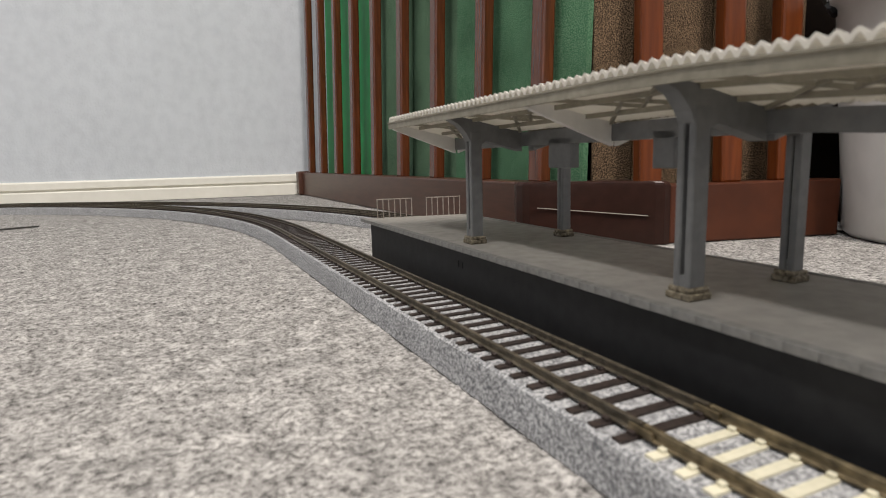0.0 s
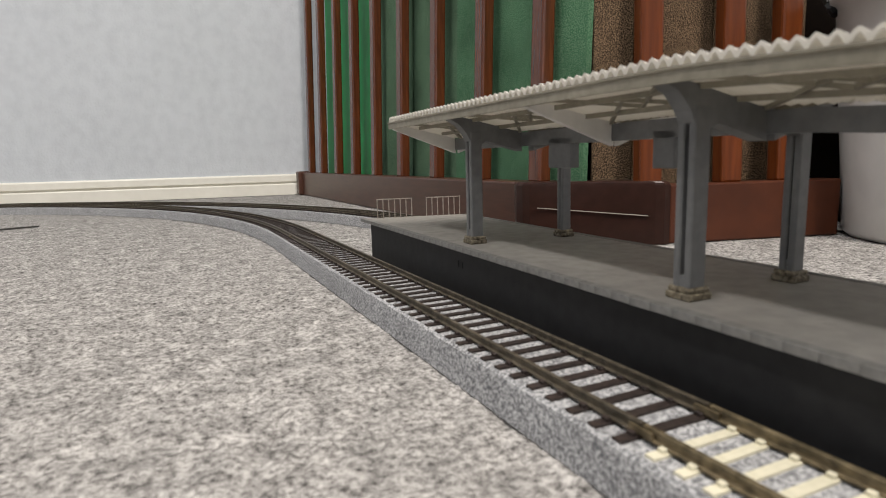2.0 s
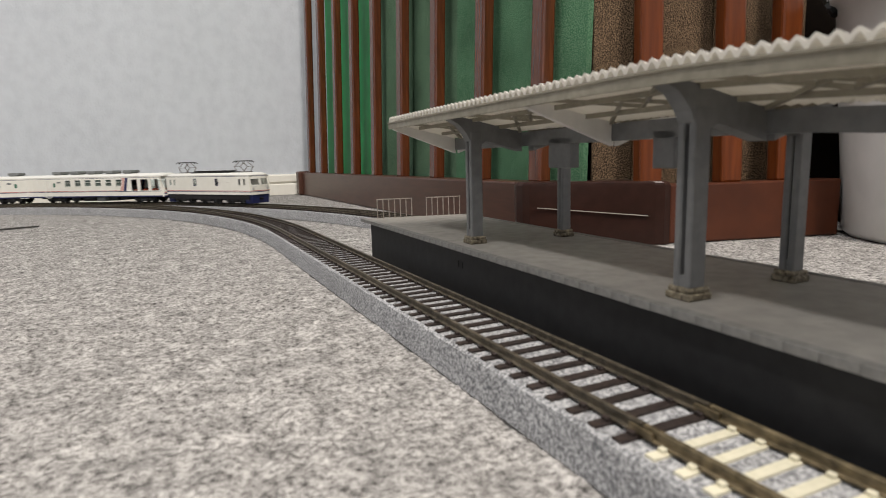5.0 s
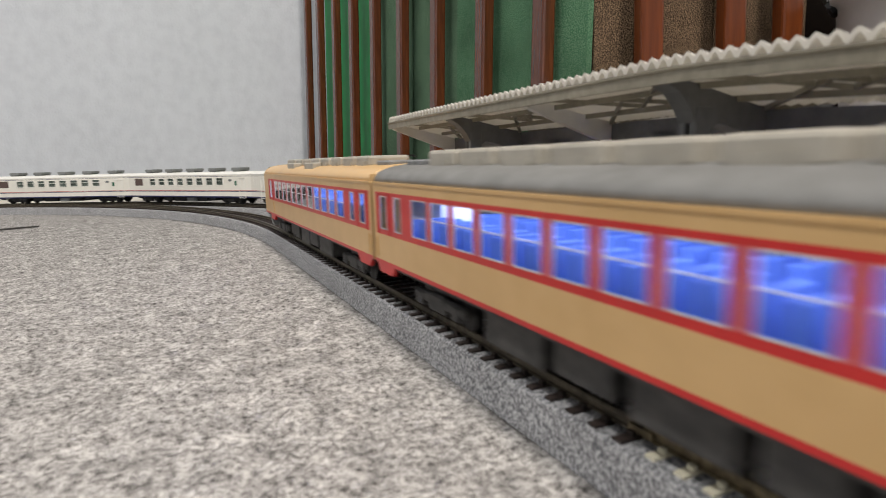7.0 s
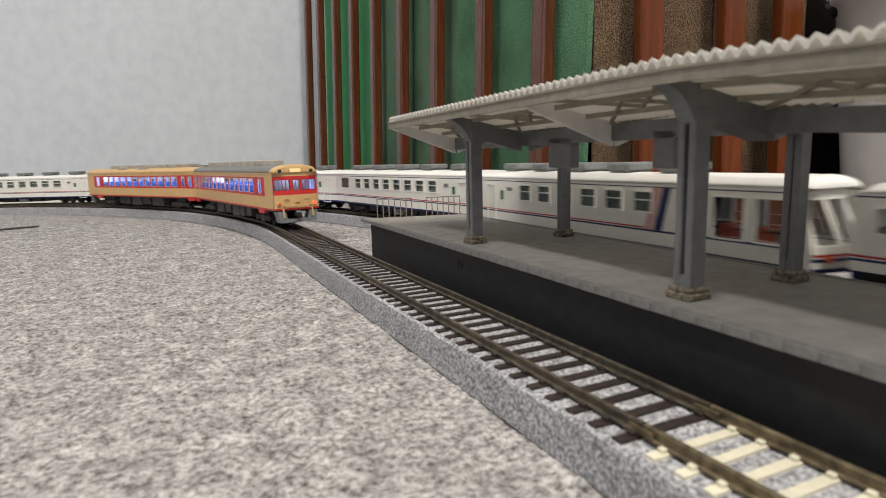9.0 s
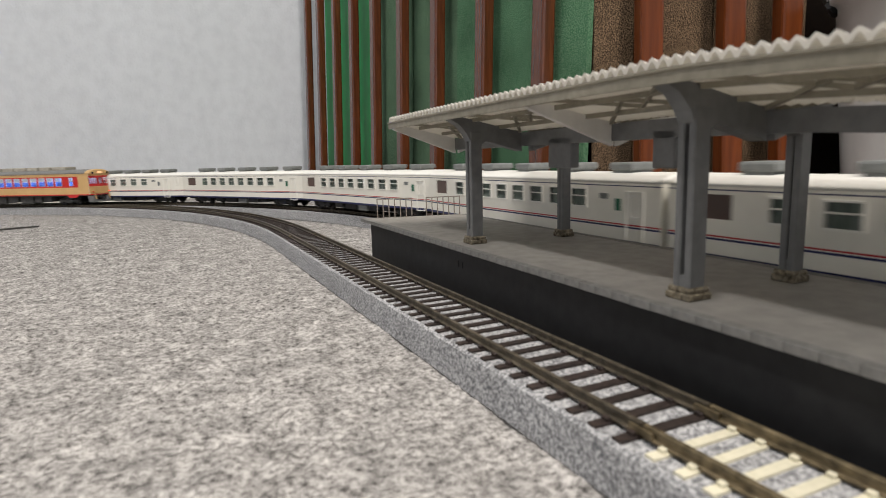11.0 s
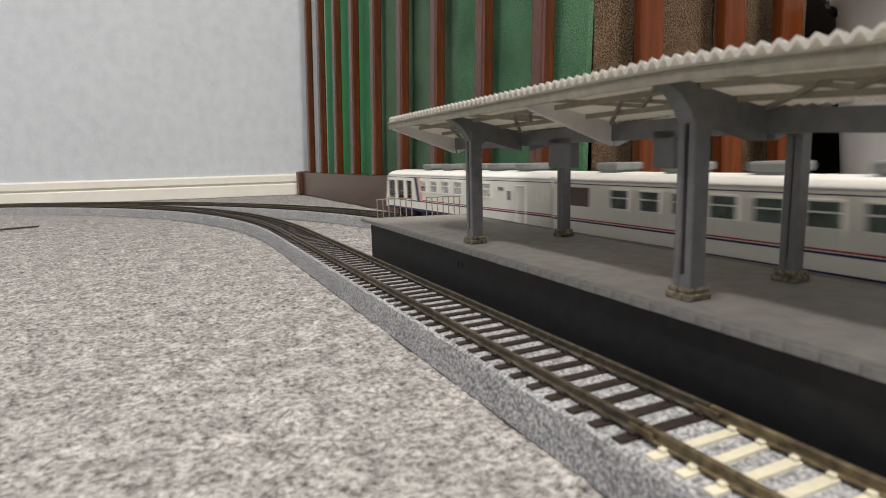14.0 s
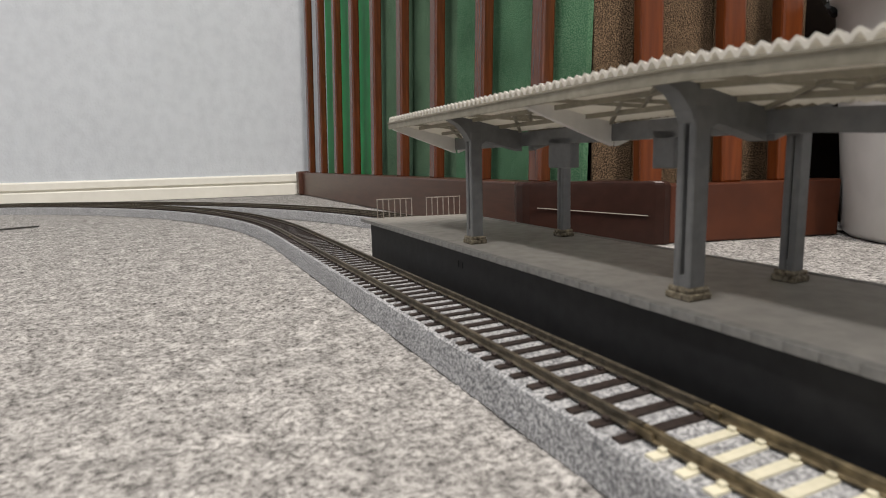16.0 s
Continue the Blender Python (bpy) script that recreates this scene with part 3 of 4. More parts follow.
def post(cp, u, v, side):
    top = roof_z(u, v) - 0.0006
    a, b = (0.0029, 0.0029) if side < 0 else (0.0024, 0.0024)
    bm = bmesh.new()
    # H-section shaft: two flanges and a web, open to the long sides of the platform, closed below and above
    z0, z1 = PLAT_TOP + 0.0030, top - 0.0045
    for d in (-1, 1):
        box(bm, u - a, u + a, v + d * b - (0.0022 if d > 0 else 0), v + d * b + (0.0022 if d < 0 else 0), z0, z1, bevel=0.0004)
    box(bm, u - a + 0.0022, u + a - 0.0022, v - b + 0.0005, v + b - 0.0005, z0, z1)
    box(bm, u - a + 0.0003, u + a - 0.0003, v - b + 0.0006, v + b - 0.0006, z0, z0 + 0.0035)
    part("post", bm, M_POST, cp)
    bm = bmesh.new()
    # arm: from the girder, over the post, to the eaves, with a curved haunch
    rings = []
    w = a / HALF
    c = abs(u) / HALF
    for f, d in ((0.05, 0.0085), (c - 3 * w, 0.0079), (c - 1.7 * w, 0.0080), (c - w, 0.0097), (c + w, 0.0095), (c + 1.5 * w, 0.0070),
                 (c + 2.2 * w, 0.0050), (c + 0.7 * (0.96 - c), 0.0034), (0.96, 0.0024)):
        uu = side * HALF * f
        z = roof_z(abs(uu), v) - 0.0004
        rings.append([Vector((uu, v + dv, z + dz)) for dv, dz in ((-b + 0.0002, -d), (b - 0.0002, -d), (b - 0.0002, 0), (-b + 0.0002, 0))])
    loft(bm, rings)
    part("arm", bm, M_POST, cp)
    bm = bmesh.new()
    f = 0.0042 if side < 0 else 0.0037
    box(bm, u - f, u + f, v - f, v + f, PLAT_TOP, PLAT_TOP + 0.0020, bevel=0.0004)
    f -= 0.0004
    box(bm, u - f, u + f, v - f, v + f, PLAT_TOP + 0.0019, PLAT_TOP + 0.0034, bevel=0.0004)
    part("post_foot", bm, M_FOOT, cp, "worn tan post foot")


canopy()


# ---------- rolling stock ----------
def plate(bm, us, zs, hole, pick, place, deep):
    """A wall of cells between the lines us and zs; holes get reveals of that depth. place(u, z, depth) -> point."""
    for u0, u1 in zip(us, us[1:]):
        for z0, z1 in zip(zs, zs[1:]):
            if hole((u0 + u1) / 2, (z0 + z1) / 2):
                for (a, b), (c, d) in (((u0, z0), (u1, z0)), ((u1, z0), (u1, z1)), ((u1, z1), (u0, z1)), ((u0, z1), (u0, z0))):
                    quad(bm, (place(a, b, 0), place(c, d, 0), place(c, d, deep), place(a, b, deep)), pick((u0 + u1) / 2, z0 - 1e-5))
            else:
                quad(bm, (place(u0, z0, 0), place(u1, z0, 0), place(u1, z1, 0), place(u0, z1, 0)), pick((u0 + u1) / 2, (z0 + z1) / 2))


def lines(*groups):
    return sorted({round(v, 6) for g in groups for v in g})


def window(car, wall, u0, u1, z0, z1, place, frame_mat, pane_mat, bar_at=0.0, deep=0.0008, rim=0.0006, proud=0.00025):
    """Frame, meeting rail and pane in one opening."""
    bm = bmesh.new()

    def strip(a, b, c, d):
        for p in ((a, b, c, d),):
            o = [place(a, c, -proud), place(b, c, -proud), place(b, d, -proud), place(a, d, -proud)]
            i = [place(a, c, deep * 0.7), place(b, c, deep * 0.7), place(b, d, deep * 0.7), place(a, d, deep * 0.7)]
            loft(bm, [o, i])
    strip(u0 - rim * 0.3, u0 + rim, z0, z1)
    strip(u1 - rim, u1 + rim * 0.3, z0, z1)
    strip(u0, u1, z0 - rim * 0.3, z0 + rim)
    strip(u0, u1, z1 - rim, z1 + rim * 0.3)
    if bar_at:
        zb = z0 + (z1 - z0) * bar_at
        strip(u0, u1, zb - rim * 0.5, zb + rim * 0.5)
    w = part("window", bm, frame_mat, wall)
    bm = bmesh.new()
    quad(bm, (place(u0, z0, deep * 0.5), place(u1, z0, deep * 0.5), place(u1, z1, deep * 0.5), place(u0, z1, deep * 0.5)))
    p = part("pane", bm, pane_mat, w)
    p.visible_shadow = False


def curtain(sd, place, a, b, c, d):
    bm = bmesh.new()
    loft(bm, [[place(a + 0.0003, c, k), place(b - 0.0003, c, k), place(b - 0.0003, d, k), place(a + 0.0003, d, k)] for k in (0.0012, 0.0016)])
    part("curtain", bm, M_CURTAIN, sd, "drawn grey-green curtain")


def bogie(car, x, wheelbase, material, low=0.0):
    bm = bmesh.new()
    box(bm, x - 0.008, x + 0.008, -0.011, 0.011, 0.0060, 0.0100 + low, bevel=0.0004)
    b = part("bogie", bm, material, car)
    for side in (-1, 1):
        y = side * 0.0125
        bm = bmesh.new()
        box(bm, x - wheelbase / 2 - 0.005, x + wheelbase / 2 + 0.005, y - 0.0012, y + 0.0012, 0.0048, 0.0082, bevel=0.0006)
        box(bm, x - 0.006, x + 0.006, y - 0.0016, y + 0.0016, 0.0030, 0.0090, bevel=0.0008)
        for d in (-1, 1):
            box(bm, x + d * wheelbase / 2 - 0.0026, x + d * wheelbase / 2 + 0.0026, y - 0.0018, y + 0.0018, 0.0034, 0.0080, bevel=0.0005)
        part("side_frame", bm, material, b)
    for d in (-1, 1):
        bm = bmesh.new()
        for side in (-1, 1):
            tube(bm, (x + d * wheelbase / 2, side * 0.0083, 0.0055), 0.0055, 0.0022, 20, "Y")
        tube(bm, (x + d * wheelbase / 2, 0, 0.0055), 0.0010, 0.016, 8, "Y")
        part("wheelset", bm, M_DARK, b)


def arch(half, z_eave, z_top, n=12, power=2.4):
    """Half-round roof section from one eave over to the other."""
    out = []
    for i in range(n + 1):
        a = math.pi * i / n
        c, s = math.cos(a), math.sin(a)
        out.append((half * math.copysign(abs(c) ** (2 / power), c), z_eave + (z_top - z_eave) * abs(s) ** (2 / power)))
    return out


def roof(car, x0, x1, half, z_eave, z_top, material, nose=0, name="roof", label="", drop=0.9):
    bm = bmesh.new()
    sec = arch(half, z_eave, z_top)
    rings = []
    stops = [(x0, 0.985), (x0 + 0.0008, 1.0), (x1 - 0.0008, 1.0), (x1, 0.985)]
    if nose:
        stops = [(x0, 0.985), (x0 + 0.0008, 1.0)] + [(x1 - nose + nose * math.sin(a), 1 - (1 - math.cos(a)) * drop) for a in
                                                  [i * math.pi / 2 / 7 for i in range(8)]]
    for x, k in stops:
        kk = 0.80 + 0.20 * k if nose else 1.0
        rings.append([Vector((x, y * (kk if k < 1 else 1), z_eave + (z - z_eave) * max(k, 0.02))) for y, z in sec])
    loft(bm, rings)
    return part(name, bm, material, car, label, smooth=True)


def underfloor(car, L, boxes, material, top=0.0105):
    for a, b, lo, w in boxes:
        bm = bmesh.new()
        box(bm, a, b, -w, w, lo, top, bevel=0.0005)
        part("equipment_box", bm, material, car)


def seats(car, name, x0, x1, step, material, z=0.0125, high=0.0085, reach=0.0140):
    bm = bmesh.new()
    x = x0
    while x < x1:
        for side in (-1, 1):
            ys = sorted((side * 0.0040, side * reach))
            box(bm, x - 0.0030, x + 0.0030, ys[0], ys[1], z, z + 0.0035)
            box(bm, x - 0.0007, x + 0.0007, ys[0], ys[1], z, z + high)
        x += step
    return part(name, bm, material, car)


def railcar(lead):
    """Cream and red diesel railcar; the cab end looks along +x, rail top at z = 0. lead: cream roof with low coolers and boxes."""
    L, half = 0.2545, 0.0186
    x0, x1 = -L / 2, L / 2
    zb, ze, zt = 0.0142, 0.0436, 0.0502
    car = empty("diesel_railcar")
    tagged(car, "cream model diesel railcar with red window band and " + ("cream roof" if lead else "grey roof"), "model train", "red and cream train")
    mats = (M_CREAM, M_RED)
    red0, red1 = 0.0252, 0.0404
    w0, w1 = 0.0272, 0.0390
    wins = [(-0.0905 + i * 0.0146, -0.0905 + i * 0.0146 + 0.0112) for i in range(12)]
    small = [(-0.1055, -0.1000)]
    doors = [(-0.1225, -0.1105), (0.0910, 0.1030)]
    everything = wins + small + [(a + 0.0028, b - 0.0028) for a, b in doors]
    redband = (-0.1245, 0.1085)

    for side in (-1, 1):
        def place(u, z, d, side=side):
            return Vector((u, side * (half - d), z))

        def hole(u, z):
            return any(a < u < b for a, b in everything) and w0 < z < w1

        def pick(u, z):
            if z < 0.0155:
                return 1
            if redband[0] < u < redband[1] and red0 < z < red1:
                return 1
            return 0
        bm = bmesh.new()
        us = lines((x0, x1 - 0.001), [v for w in everything for v in w], redband)
        zs = lines((zb, 0.0155, red0, w0, w1, red1, ze))
        plate(bm, us, zs, hole, pick, place, 0.0003)
        sd = part("side", bm, mats, car)
        bm = bmesh.new()
        plate(bm, us, zs, hole, lambda u, z: 0, lambda u, z, d: place(u, z, 0.0004), 0.0)
        part("lining", bm, M_INWALL, sd)
        for a, b in wins:
            window(car, sd, a, b, w0, w1, place, M_SILVER, M_GLASS, 0.55, deep=0.0003, rim=0.00026, proud=0.0001)
        for a, b in small:
            window(car, sd, a, b, w0, w1, place, M_SILVER, M_GLASS, deep=0.0003, rim=0.0003)
        for a, b in doors:
            bm = bmesh.new()
            for p, q, r, s in ((a, a + 0.0004, red0, 0.0402), (b - 0.0004, b, red0, 0.0402), (a, b, 0.0399, 0.0402)):
                loft(bm, [[place(p, r, -0.0003), place(q, r, -0.0003), place(q, s, -0.0003), place(p, s, -0.0003)],
                          [place(p, r, 0.0002), place(q, r, 0.0002), place(q, s, 0.0002), place(p, s, 0.0002)]])
            dr = part("door", bm, M_RED, sd)
            window(car, dr, a + 0.0028, b - 0.0028, w0, w1, place, M_SILVER, M_GLASS, 0, 0.0003, rim=0.0003)
            bm = bmesh.new()
            box(bm, a - 0.0022, a - 0.0016, side * (half + 0.0002) - 0.0003, side * (half + 0.0002) + 0.0003, 0.0165, 0.0240)
            part("grab_rail", bm, M_CREAM, sd)
        # step skirts under the doors
        for a, b in doors:
            bm = bmesh.new()
            ys = sorted((side * (half - 0.0018), side * (half - 0.0001)))
            loft(bm, [[Vector((a - 0.003, y, 0.0144)), Vector((b + 0.003, y, 0.0144)), Vector((b, y, 0.0108)), Vector((a, y, 0.0108))]
                      for y in ys])
            part("step_skirt", bm, M_RED, car)

    # front of the cab: bowed across, with three windows
    def front(u, z, d):
        bow = 0.0022 * (1 - (u / half) ** 2) - 0.0011 * (abs(u) / half) ** 6
        lean = -0.0016 * max(0, (z - 0.0256) / 0.016)
        return Vector((x1 - 0.001 + bow + lean - d, u, z))
    fw = [(-0.0168, -0.0050), (-0.0027, 0.0027), (0.0050, 0.0168)]

    bm = bmesh.new()
    us = lines([half * (-1 + 2 * i / 14) for i in range(15)], [v for w in fw for v in w])
    us = [u for i, u in enumerate(us) if i == 0 or u - us[i - 1] > 1e-4]
    zs = (zb, 0.0155, 0.0190, 0.0262, 0.0298, 0.0382, 0.0410, ze)
    plate(bm, us, zs, lambda u, z: any(a < u < b for a, b in fw) and 0.0298 < z < 0.0382,
          lambda u, z: 1 if (z < 0.0155 or 0.0262 < z < 0.0410) else 0, front, 0.0010)
    fr = part("cab_front", bm, mats, car)
    for a, b in fw:
        window(car, fr, a, b, 0.0298, 0.0382, front, M_UNDER, M_GLASS, rim=0.00025, proud=0.0001)
    bm = bmesh.new()
    box(bm, x1 - 0.0040, x1 + 0.0007, -0.0052, 0.0052, 0.0434, 0.0476, bevel=0.0008, segs=2)
    part("blind_box", bm, M_CREAM, fr)
    bm = bmesh.new()
    box(bm, x1 + 0.0002, x1 + 0.0010, -0.0042, 0.0042, 0.0442, 0.0469, bevel=0.0003)
    part("destination_blind", bm, M_BLIND, fr, "lit orange destination blind")
    for side in (-1, 1):
        c = Vector((x1 - 0.0018, side * 0.0126, 0.0450))
        bm = bmesh.new()
        tube(bm, c, 0.0022, 0.0050, 16, "X")
        h = part("headlight", bm, M_CREAM, fr)
        bm = bmesh.new()
        tube(bm, c + Vector((0.0022, 0, 0)), 0.0016, 0.0012, 16, "X")
        part("lens", bm, M_HEAD, h)
        c = front(side * 0.0143, 0.0188, 0)
        bm = bmesh.new()
        tube(bm, c, 0.0017, 0.0018, 16, "X")
        h = part("tail_lamp", bm, M_CREAM, fr)
        bm = bmesh.new()
        tube(bm, c + Vector((0.0008, 0, 0)), 0.0013, 0.0012, 16, "X")
        part("lens", bm, M_TAIL if side > 0 else M_TAILOFF, h, "glowing red tail lamp" if side > 0 else "dim orange tail lamp")
        # handrails and steps on the front
        bm = bmesh.new()
        for u in (0.0060, 0.0085):
            p = front(side * u, 0.0232, -0.0007)
            bar(bm, p, p + Vector((0, side * 0.0022, 0)), 0.0006)
        p = front(side * 0.0095, 0.0182, -0.0008)
        bar(bm, p, p + Vector((0, side * 0.003, -0.0004)), 0.0009)
        bar(bm, front(side * 0.0118, 0.0155, -0.0009), front(side * 0.0118, 0.0085, -0.0022), 0.0010)
        part("handrail", bm, M_CREAM, fr)
    bm = bmesh.new()
    for i in range(9):
        u = -0.008 + 0.002 * i
        p = front(u, 0.0168 + 0.0006 * (i % 2), -0.0006)
        box(bm, p.x - 0.0006, p.x + 0.0006, p.y - 0.0007, p.y + 0.0007, p.z - 0.0007, p.z + 0.0007)
    bar(bm, front(-0.0025, 0.0205, -0.0006), front(0.0025, 0.0205, -0.0006), 0.0007)
    part("jumper_sockets", bm, M_CREAM, fr)
    # end wall with the gangway
    bm = bmesh.new()
    box(bm, x0, x0 + 0.0008, -half + 0.0002, half - 0.0002, zb, ze + 0.003)
    part("end_wall", bm, M_CREAM, car)
    bm = bmesh.new()
    box(bm, x0 - 0.0022, x0, -0.0065, 0.0065, 0.0145, 0.0400, bevel=0.0006)
    part("gangway", bm, M_DARK, car)
    # roof: cream gutter band below, grey above, cream dome over the cab
    bm = bmesh.new()
    for side in (-1, 1):
        ys = sorted((side * (half - 0.0006), side * (half + 0.0004)))
        box(bm, x0, x1 - 0.004, ys[0], ys[1], ze - 0.0004, ze + 0.0004)
    part("gutter", bm, M_CREAM, car)
    roof(car, x0, x1 - 0.0065, half - 0.0002, ze, zt, M_CREAM if lead else M_KROOF)
    roof(car, x1 - 0.0067, x1 - 0.0002, half - 0.0001, ze - 0.0002, zt + 0.0002, M_CREAM, nose=0.0030, name="cab_dome", label="cream cab roof dome", drop=0.33)
    for i in range(8):
        bm = bmesh.new()
        a = -0.098 + i * 0.0220
        long = 0.0060 if i == 7 else 0.0
        box(bm, a, a + 0.0176 + long, -0.0092, 0.0092, zt - 0.0012, zt + (0.0036 if lead else 0.0042), bevel=0.0011, segs=2)
        box(bm, a + 0.003, a + 0.0146, -0.0097, 0.0097, zt - 0.0010, zt + 0.0012)
        part("cooler", bm, M_KAC, car, "warm grey roof cooler")
    if lead:
        for a in (-0.020, 0.030):
            bm = bmesh.new()
            box(bm, a, a + 0.020, 0.0100, 0.0150, zt - 0.0035, zt + 0.0012, bevel=0.0005)
            part("roof_box", bm, M_KAC, car, "small roof box beside the coolers")
    bm = bmesh.new()
    box(bm, -0.1200, -0.1040, -0.0080, 0.0080, zt - 0.0010, zt + 0.0014, bevel=0.0006)
    part("roof_vent", bm, M_SKIRT, car, "low grey roof vent")
    # below the floor
    bm = bmesh.new()
    box(bm, x0 + 0.001, x1 - 0.003, -half + 0.001, half - 0.001, 0.0130, 0.0150)
    part("floor_pan", bm, M_UNDER, car)
    underfloor(car, L, ((-0.052, -0.026, 0.0032, 0.0150), (-0.022, -0.004, 0.0045, 0.0150), (0.000, 0.022, 0.0030, 0.0145),
                        (0.026, 0.038, 0.0040, 0.0150), (0.041, 0.055, 0.0048, 0.0140)), M_UNDER, 0.0135)
    for x in (-0.0845, 0.0845):
        bogie(car, x, 0.0262, M_UNDER, 0.0035)
    bm = bmesh.new()
    loft(bm, [[Vector((x1 - 0.0075 + dx, y, z)) for y, z in ((-0.0165, 0.0130), (-0.0145, 0.0040), (0.0145, 0.0040), (0.0165, 0.0130),
                                                             (0.0100, 0.0130), (0.0085, 0.0065), (-0.0085, 0.0065), (-0.0100, 0.0130))]
              for dx in (0, 0.0085)])
    part("snowplough", bm, M_SKIRT, car, "grey snowplough skirt")
    bm = bmesh.new()
    box(bm, x1 - 0.004, x1 + 0.0050, -0.0016, 0.0016, 0.0085, 0.0118, bevel=0.0005)
    part("coupler", bm, M_DARK, car)
    # inside
    bm = bmesh.new()
    box(bm, x0 + 0.006, x1 - 0.0145, -0.0040, 0.0040, ze - 0.0016, ze - 0.0008)
    box(bm, x1 - 0.0120, x1 - 0.0090, -0.0100, 0.0100, ze - 0.0016, ze - 0.0008)
    part("interior_lamp", bm, M_INLIT, car)
    bm = bmesh.new()
    box(bm, x0 + 0.002, x1 - 0.012, -half + 0.002, half - 0.002, 0.0152, 0.0162)
    box(bm, x0 + 0.002, x1 - 0.012, -half + 0.002, half - 0.002, ze - 0.0006, ze)
    box(bm, x1 - 0.0135, x1 - 0.0125, -half + 0.002, half - 0.002, 0.0162, ze - 0.0008)
    box(bm, x0 + 0.003, -0.0960, -0.0060, -0.0050, 0.0162, ze - 0.0008)
    box(bm, x0 + 0.003, -0.0960, 0.0050, 0.0060, 0.0162, ze - 0.0008)
    part("interior", bm, M_INWALL, car)
    seats(car, "seat_row", -0.0925, 0.088, 0.0073, M_SEATB, 0.0165, 0.0160, 0.0176)
    return car


def white_pick():
    def pick(u, z):
        if z < 0.0112:
            return 1
        if 0.0172 < z < 0.0181:
            return 1
        if 0.0185 < z < 0.0192:
            return 2
        if 0.0376 < z < 0.0381:
            return 1
        return 0
    return pick


def white_sides(car, x0, x1, half, wins, big, zb, ze, stripe_until=None):
    rows = lines((zb, 0.0112, 0.0172, 0.0181, 0.0185, 0.0192, 0.0258, 0.0360, 0.0376, 0.0381, ze))
    base = white_pick()
    for side in (-1, 1):
        def place(u, z, d, side=side):
            return Vector((u, side * (half - d), z))

        def hole(u, z):
            return (any(a < u < b for a, b in wins) and 0.0258 < z < 0.0360) or any(a < u < b and c < z < d for a, b, c, d in big)

        def pick(u, z):
            k = base(u, z)
            if k == 2 and stripe_until is not None and u > stripe_until:
                return 0
            return k
        bm = bmesh.new()
        us = lines((x0, x1), [v for w in wins for v in w], [v for w in big for v in w[:2]], (stripe_until,) if stripe_until else ())
        zs = lines(rows, [v for w in big for v in w[2:]])
        plate(bm, us, zs, hole, pick, place, 0.0010)
        sd = part("side", bm, (M_WHITE, M_NAVY, M_CRIM), car)
        yield side, sd, place


def cooler_row(car, xs, zt, w=0.0155):
    for x in xs:
        bm = bmesh.new()
        box(bm, x - w / 2, x + w / 2, -0.0088, 0.0088, zt + 0.0010, zt + 0.0050, bevel=0.0011, segs=2)
        box(bm, x - w / 2 + 0.002, x + w / 2 - 0.002, -0.0078, 0.0078, zt - 0.0012, zt + 0.0014)
        part("cooler", bm, M_AC, car, "grey roof cooler")


def coach_door(car, sd, place, side, a, b):
    bm = bmesh.new()
    for p, q, r, s in ((a, a + 0.0005, 0.0090, 0.0352), (b - 0.0005, b, 0.0090, 0.0352), (a, b, 0.0348, 0.0353), (a, b, 0.0088, 0.0096)):
        loft(bm, [[place(p, r, -0.0005), place(q, r, -0.0005), place(q, s, -0.0005), place(p, s, -0.0005)],
                  [place(p, r, 0.0002), place(q, r, 0.0002), place(q, s, 0.0002), place(p, s, 0.0002)]])
    dr = part("door", bm, M_WFRAME, sd)
    window(car, dr, a + 0.0022, b - 0.0022, 0.0225, 0.0335, place, M_WFRAME, M_GLASSD, 0, 0.0004)


def coach_common(car, L, half, zb):
    x0, x1 = -L / 2, L / 2
    bm = bmesh.new()
    box(bm, x0 + 0.001, x1 - 0.001, -half + 0.001, half - 0.001, zb - 0.0006, zb + 0.0006)
    part("floor_pan", bm, M_DARK, car)
    underfloor(car, L, ((-0.050, -0.034, 0.0042, 0.0140), (-0.030, -0.008, 0.0036, 0.0135), (0.016, 0.034, 0.0040, 0.0140),
                        (0.038, 0.050, 0.0050, 0.0140)), M_DARK)
    bm = bmesh.new()
    box(bm, -0.004, 0.012, -0.0142, 0.0142, 0.0032, 0.0100, bevel=0.0012, segs=2)
    part("generator_box", bm, M_AC, car, "grey underfloor generator box")
    for x in (-0.079, 0.079):
        bogie(car, x, 0.0262, M_DARK)
    bm = bmesh.new()
    box(bm, x0 + 0.002, x1 - 0.004, -half + 0.0016, half - 0.0016, zb + 0.0006, zb + 0.0016)
    part("interior", bm, M_INDARK, car)
    bm = bmesh.new()
    box(bm, x0 - 0.0045, x0 + 0.004, -0.0014, 0.0014, 0.0060, 0.0088, bevel=0.0004)
    part("coupler", bm, M_DARK, car)


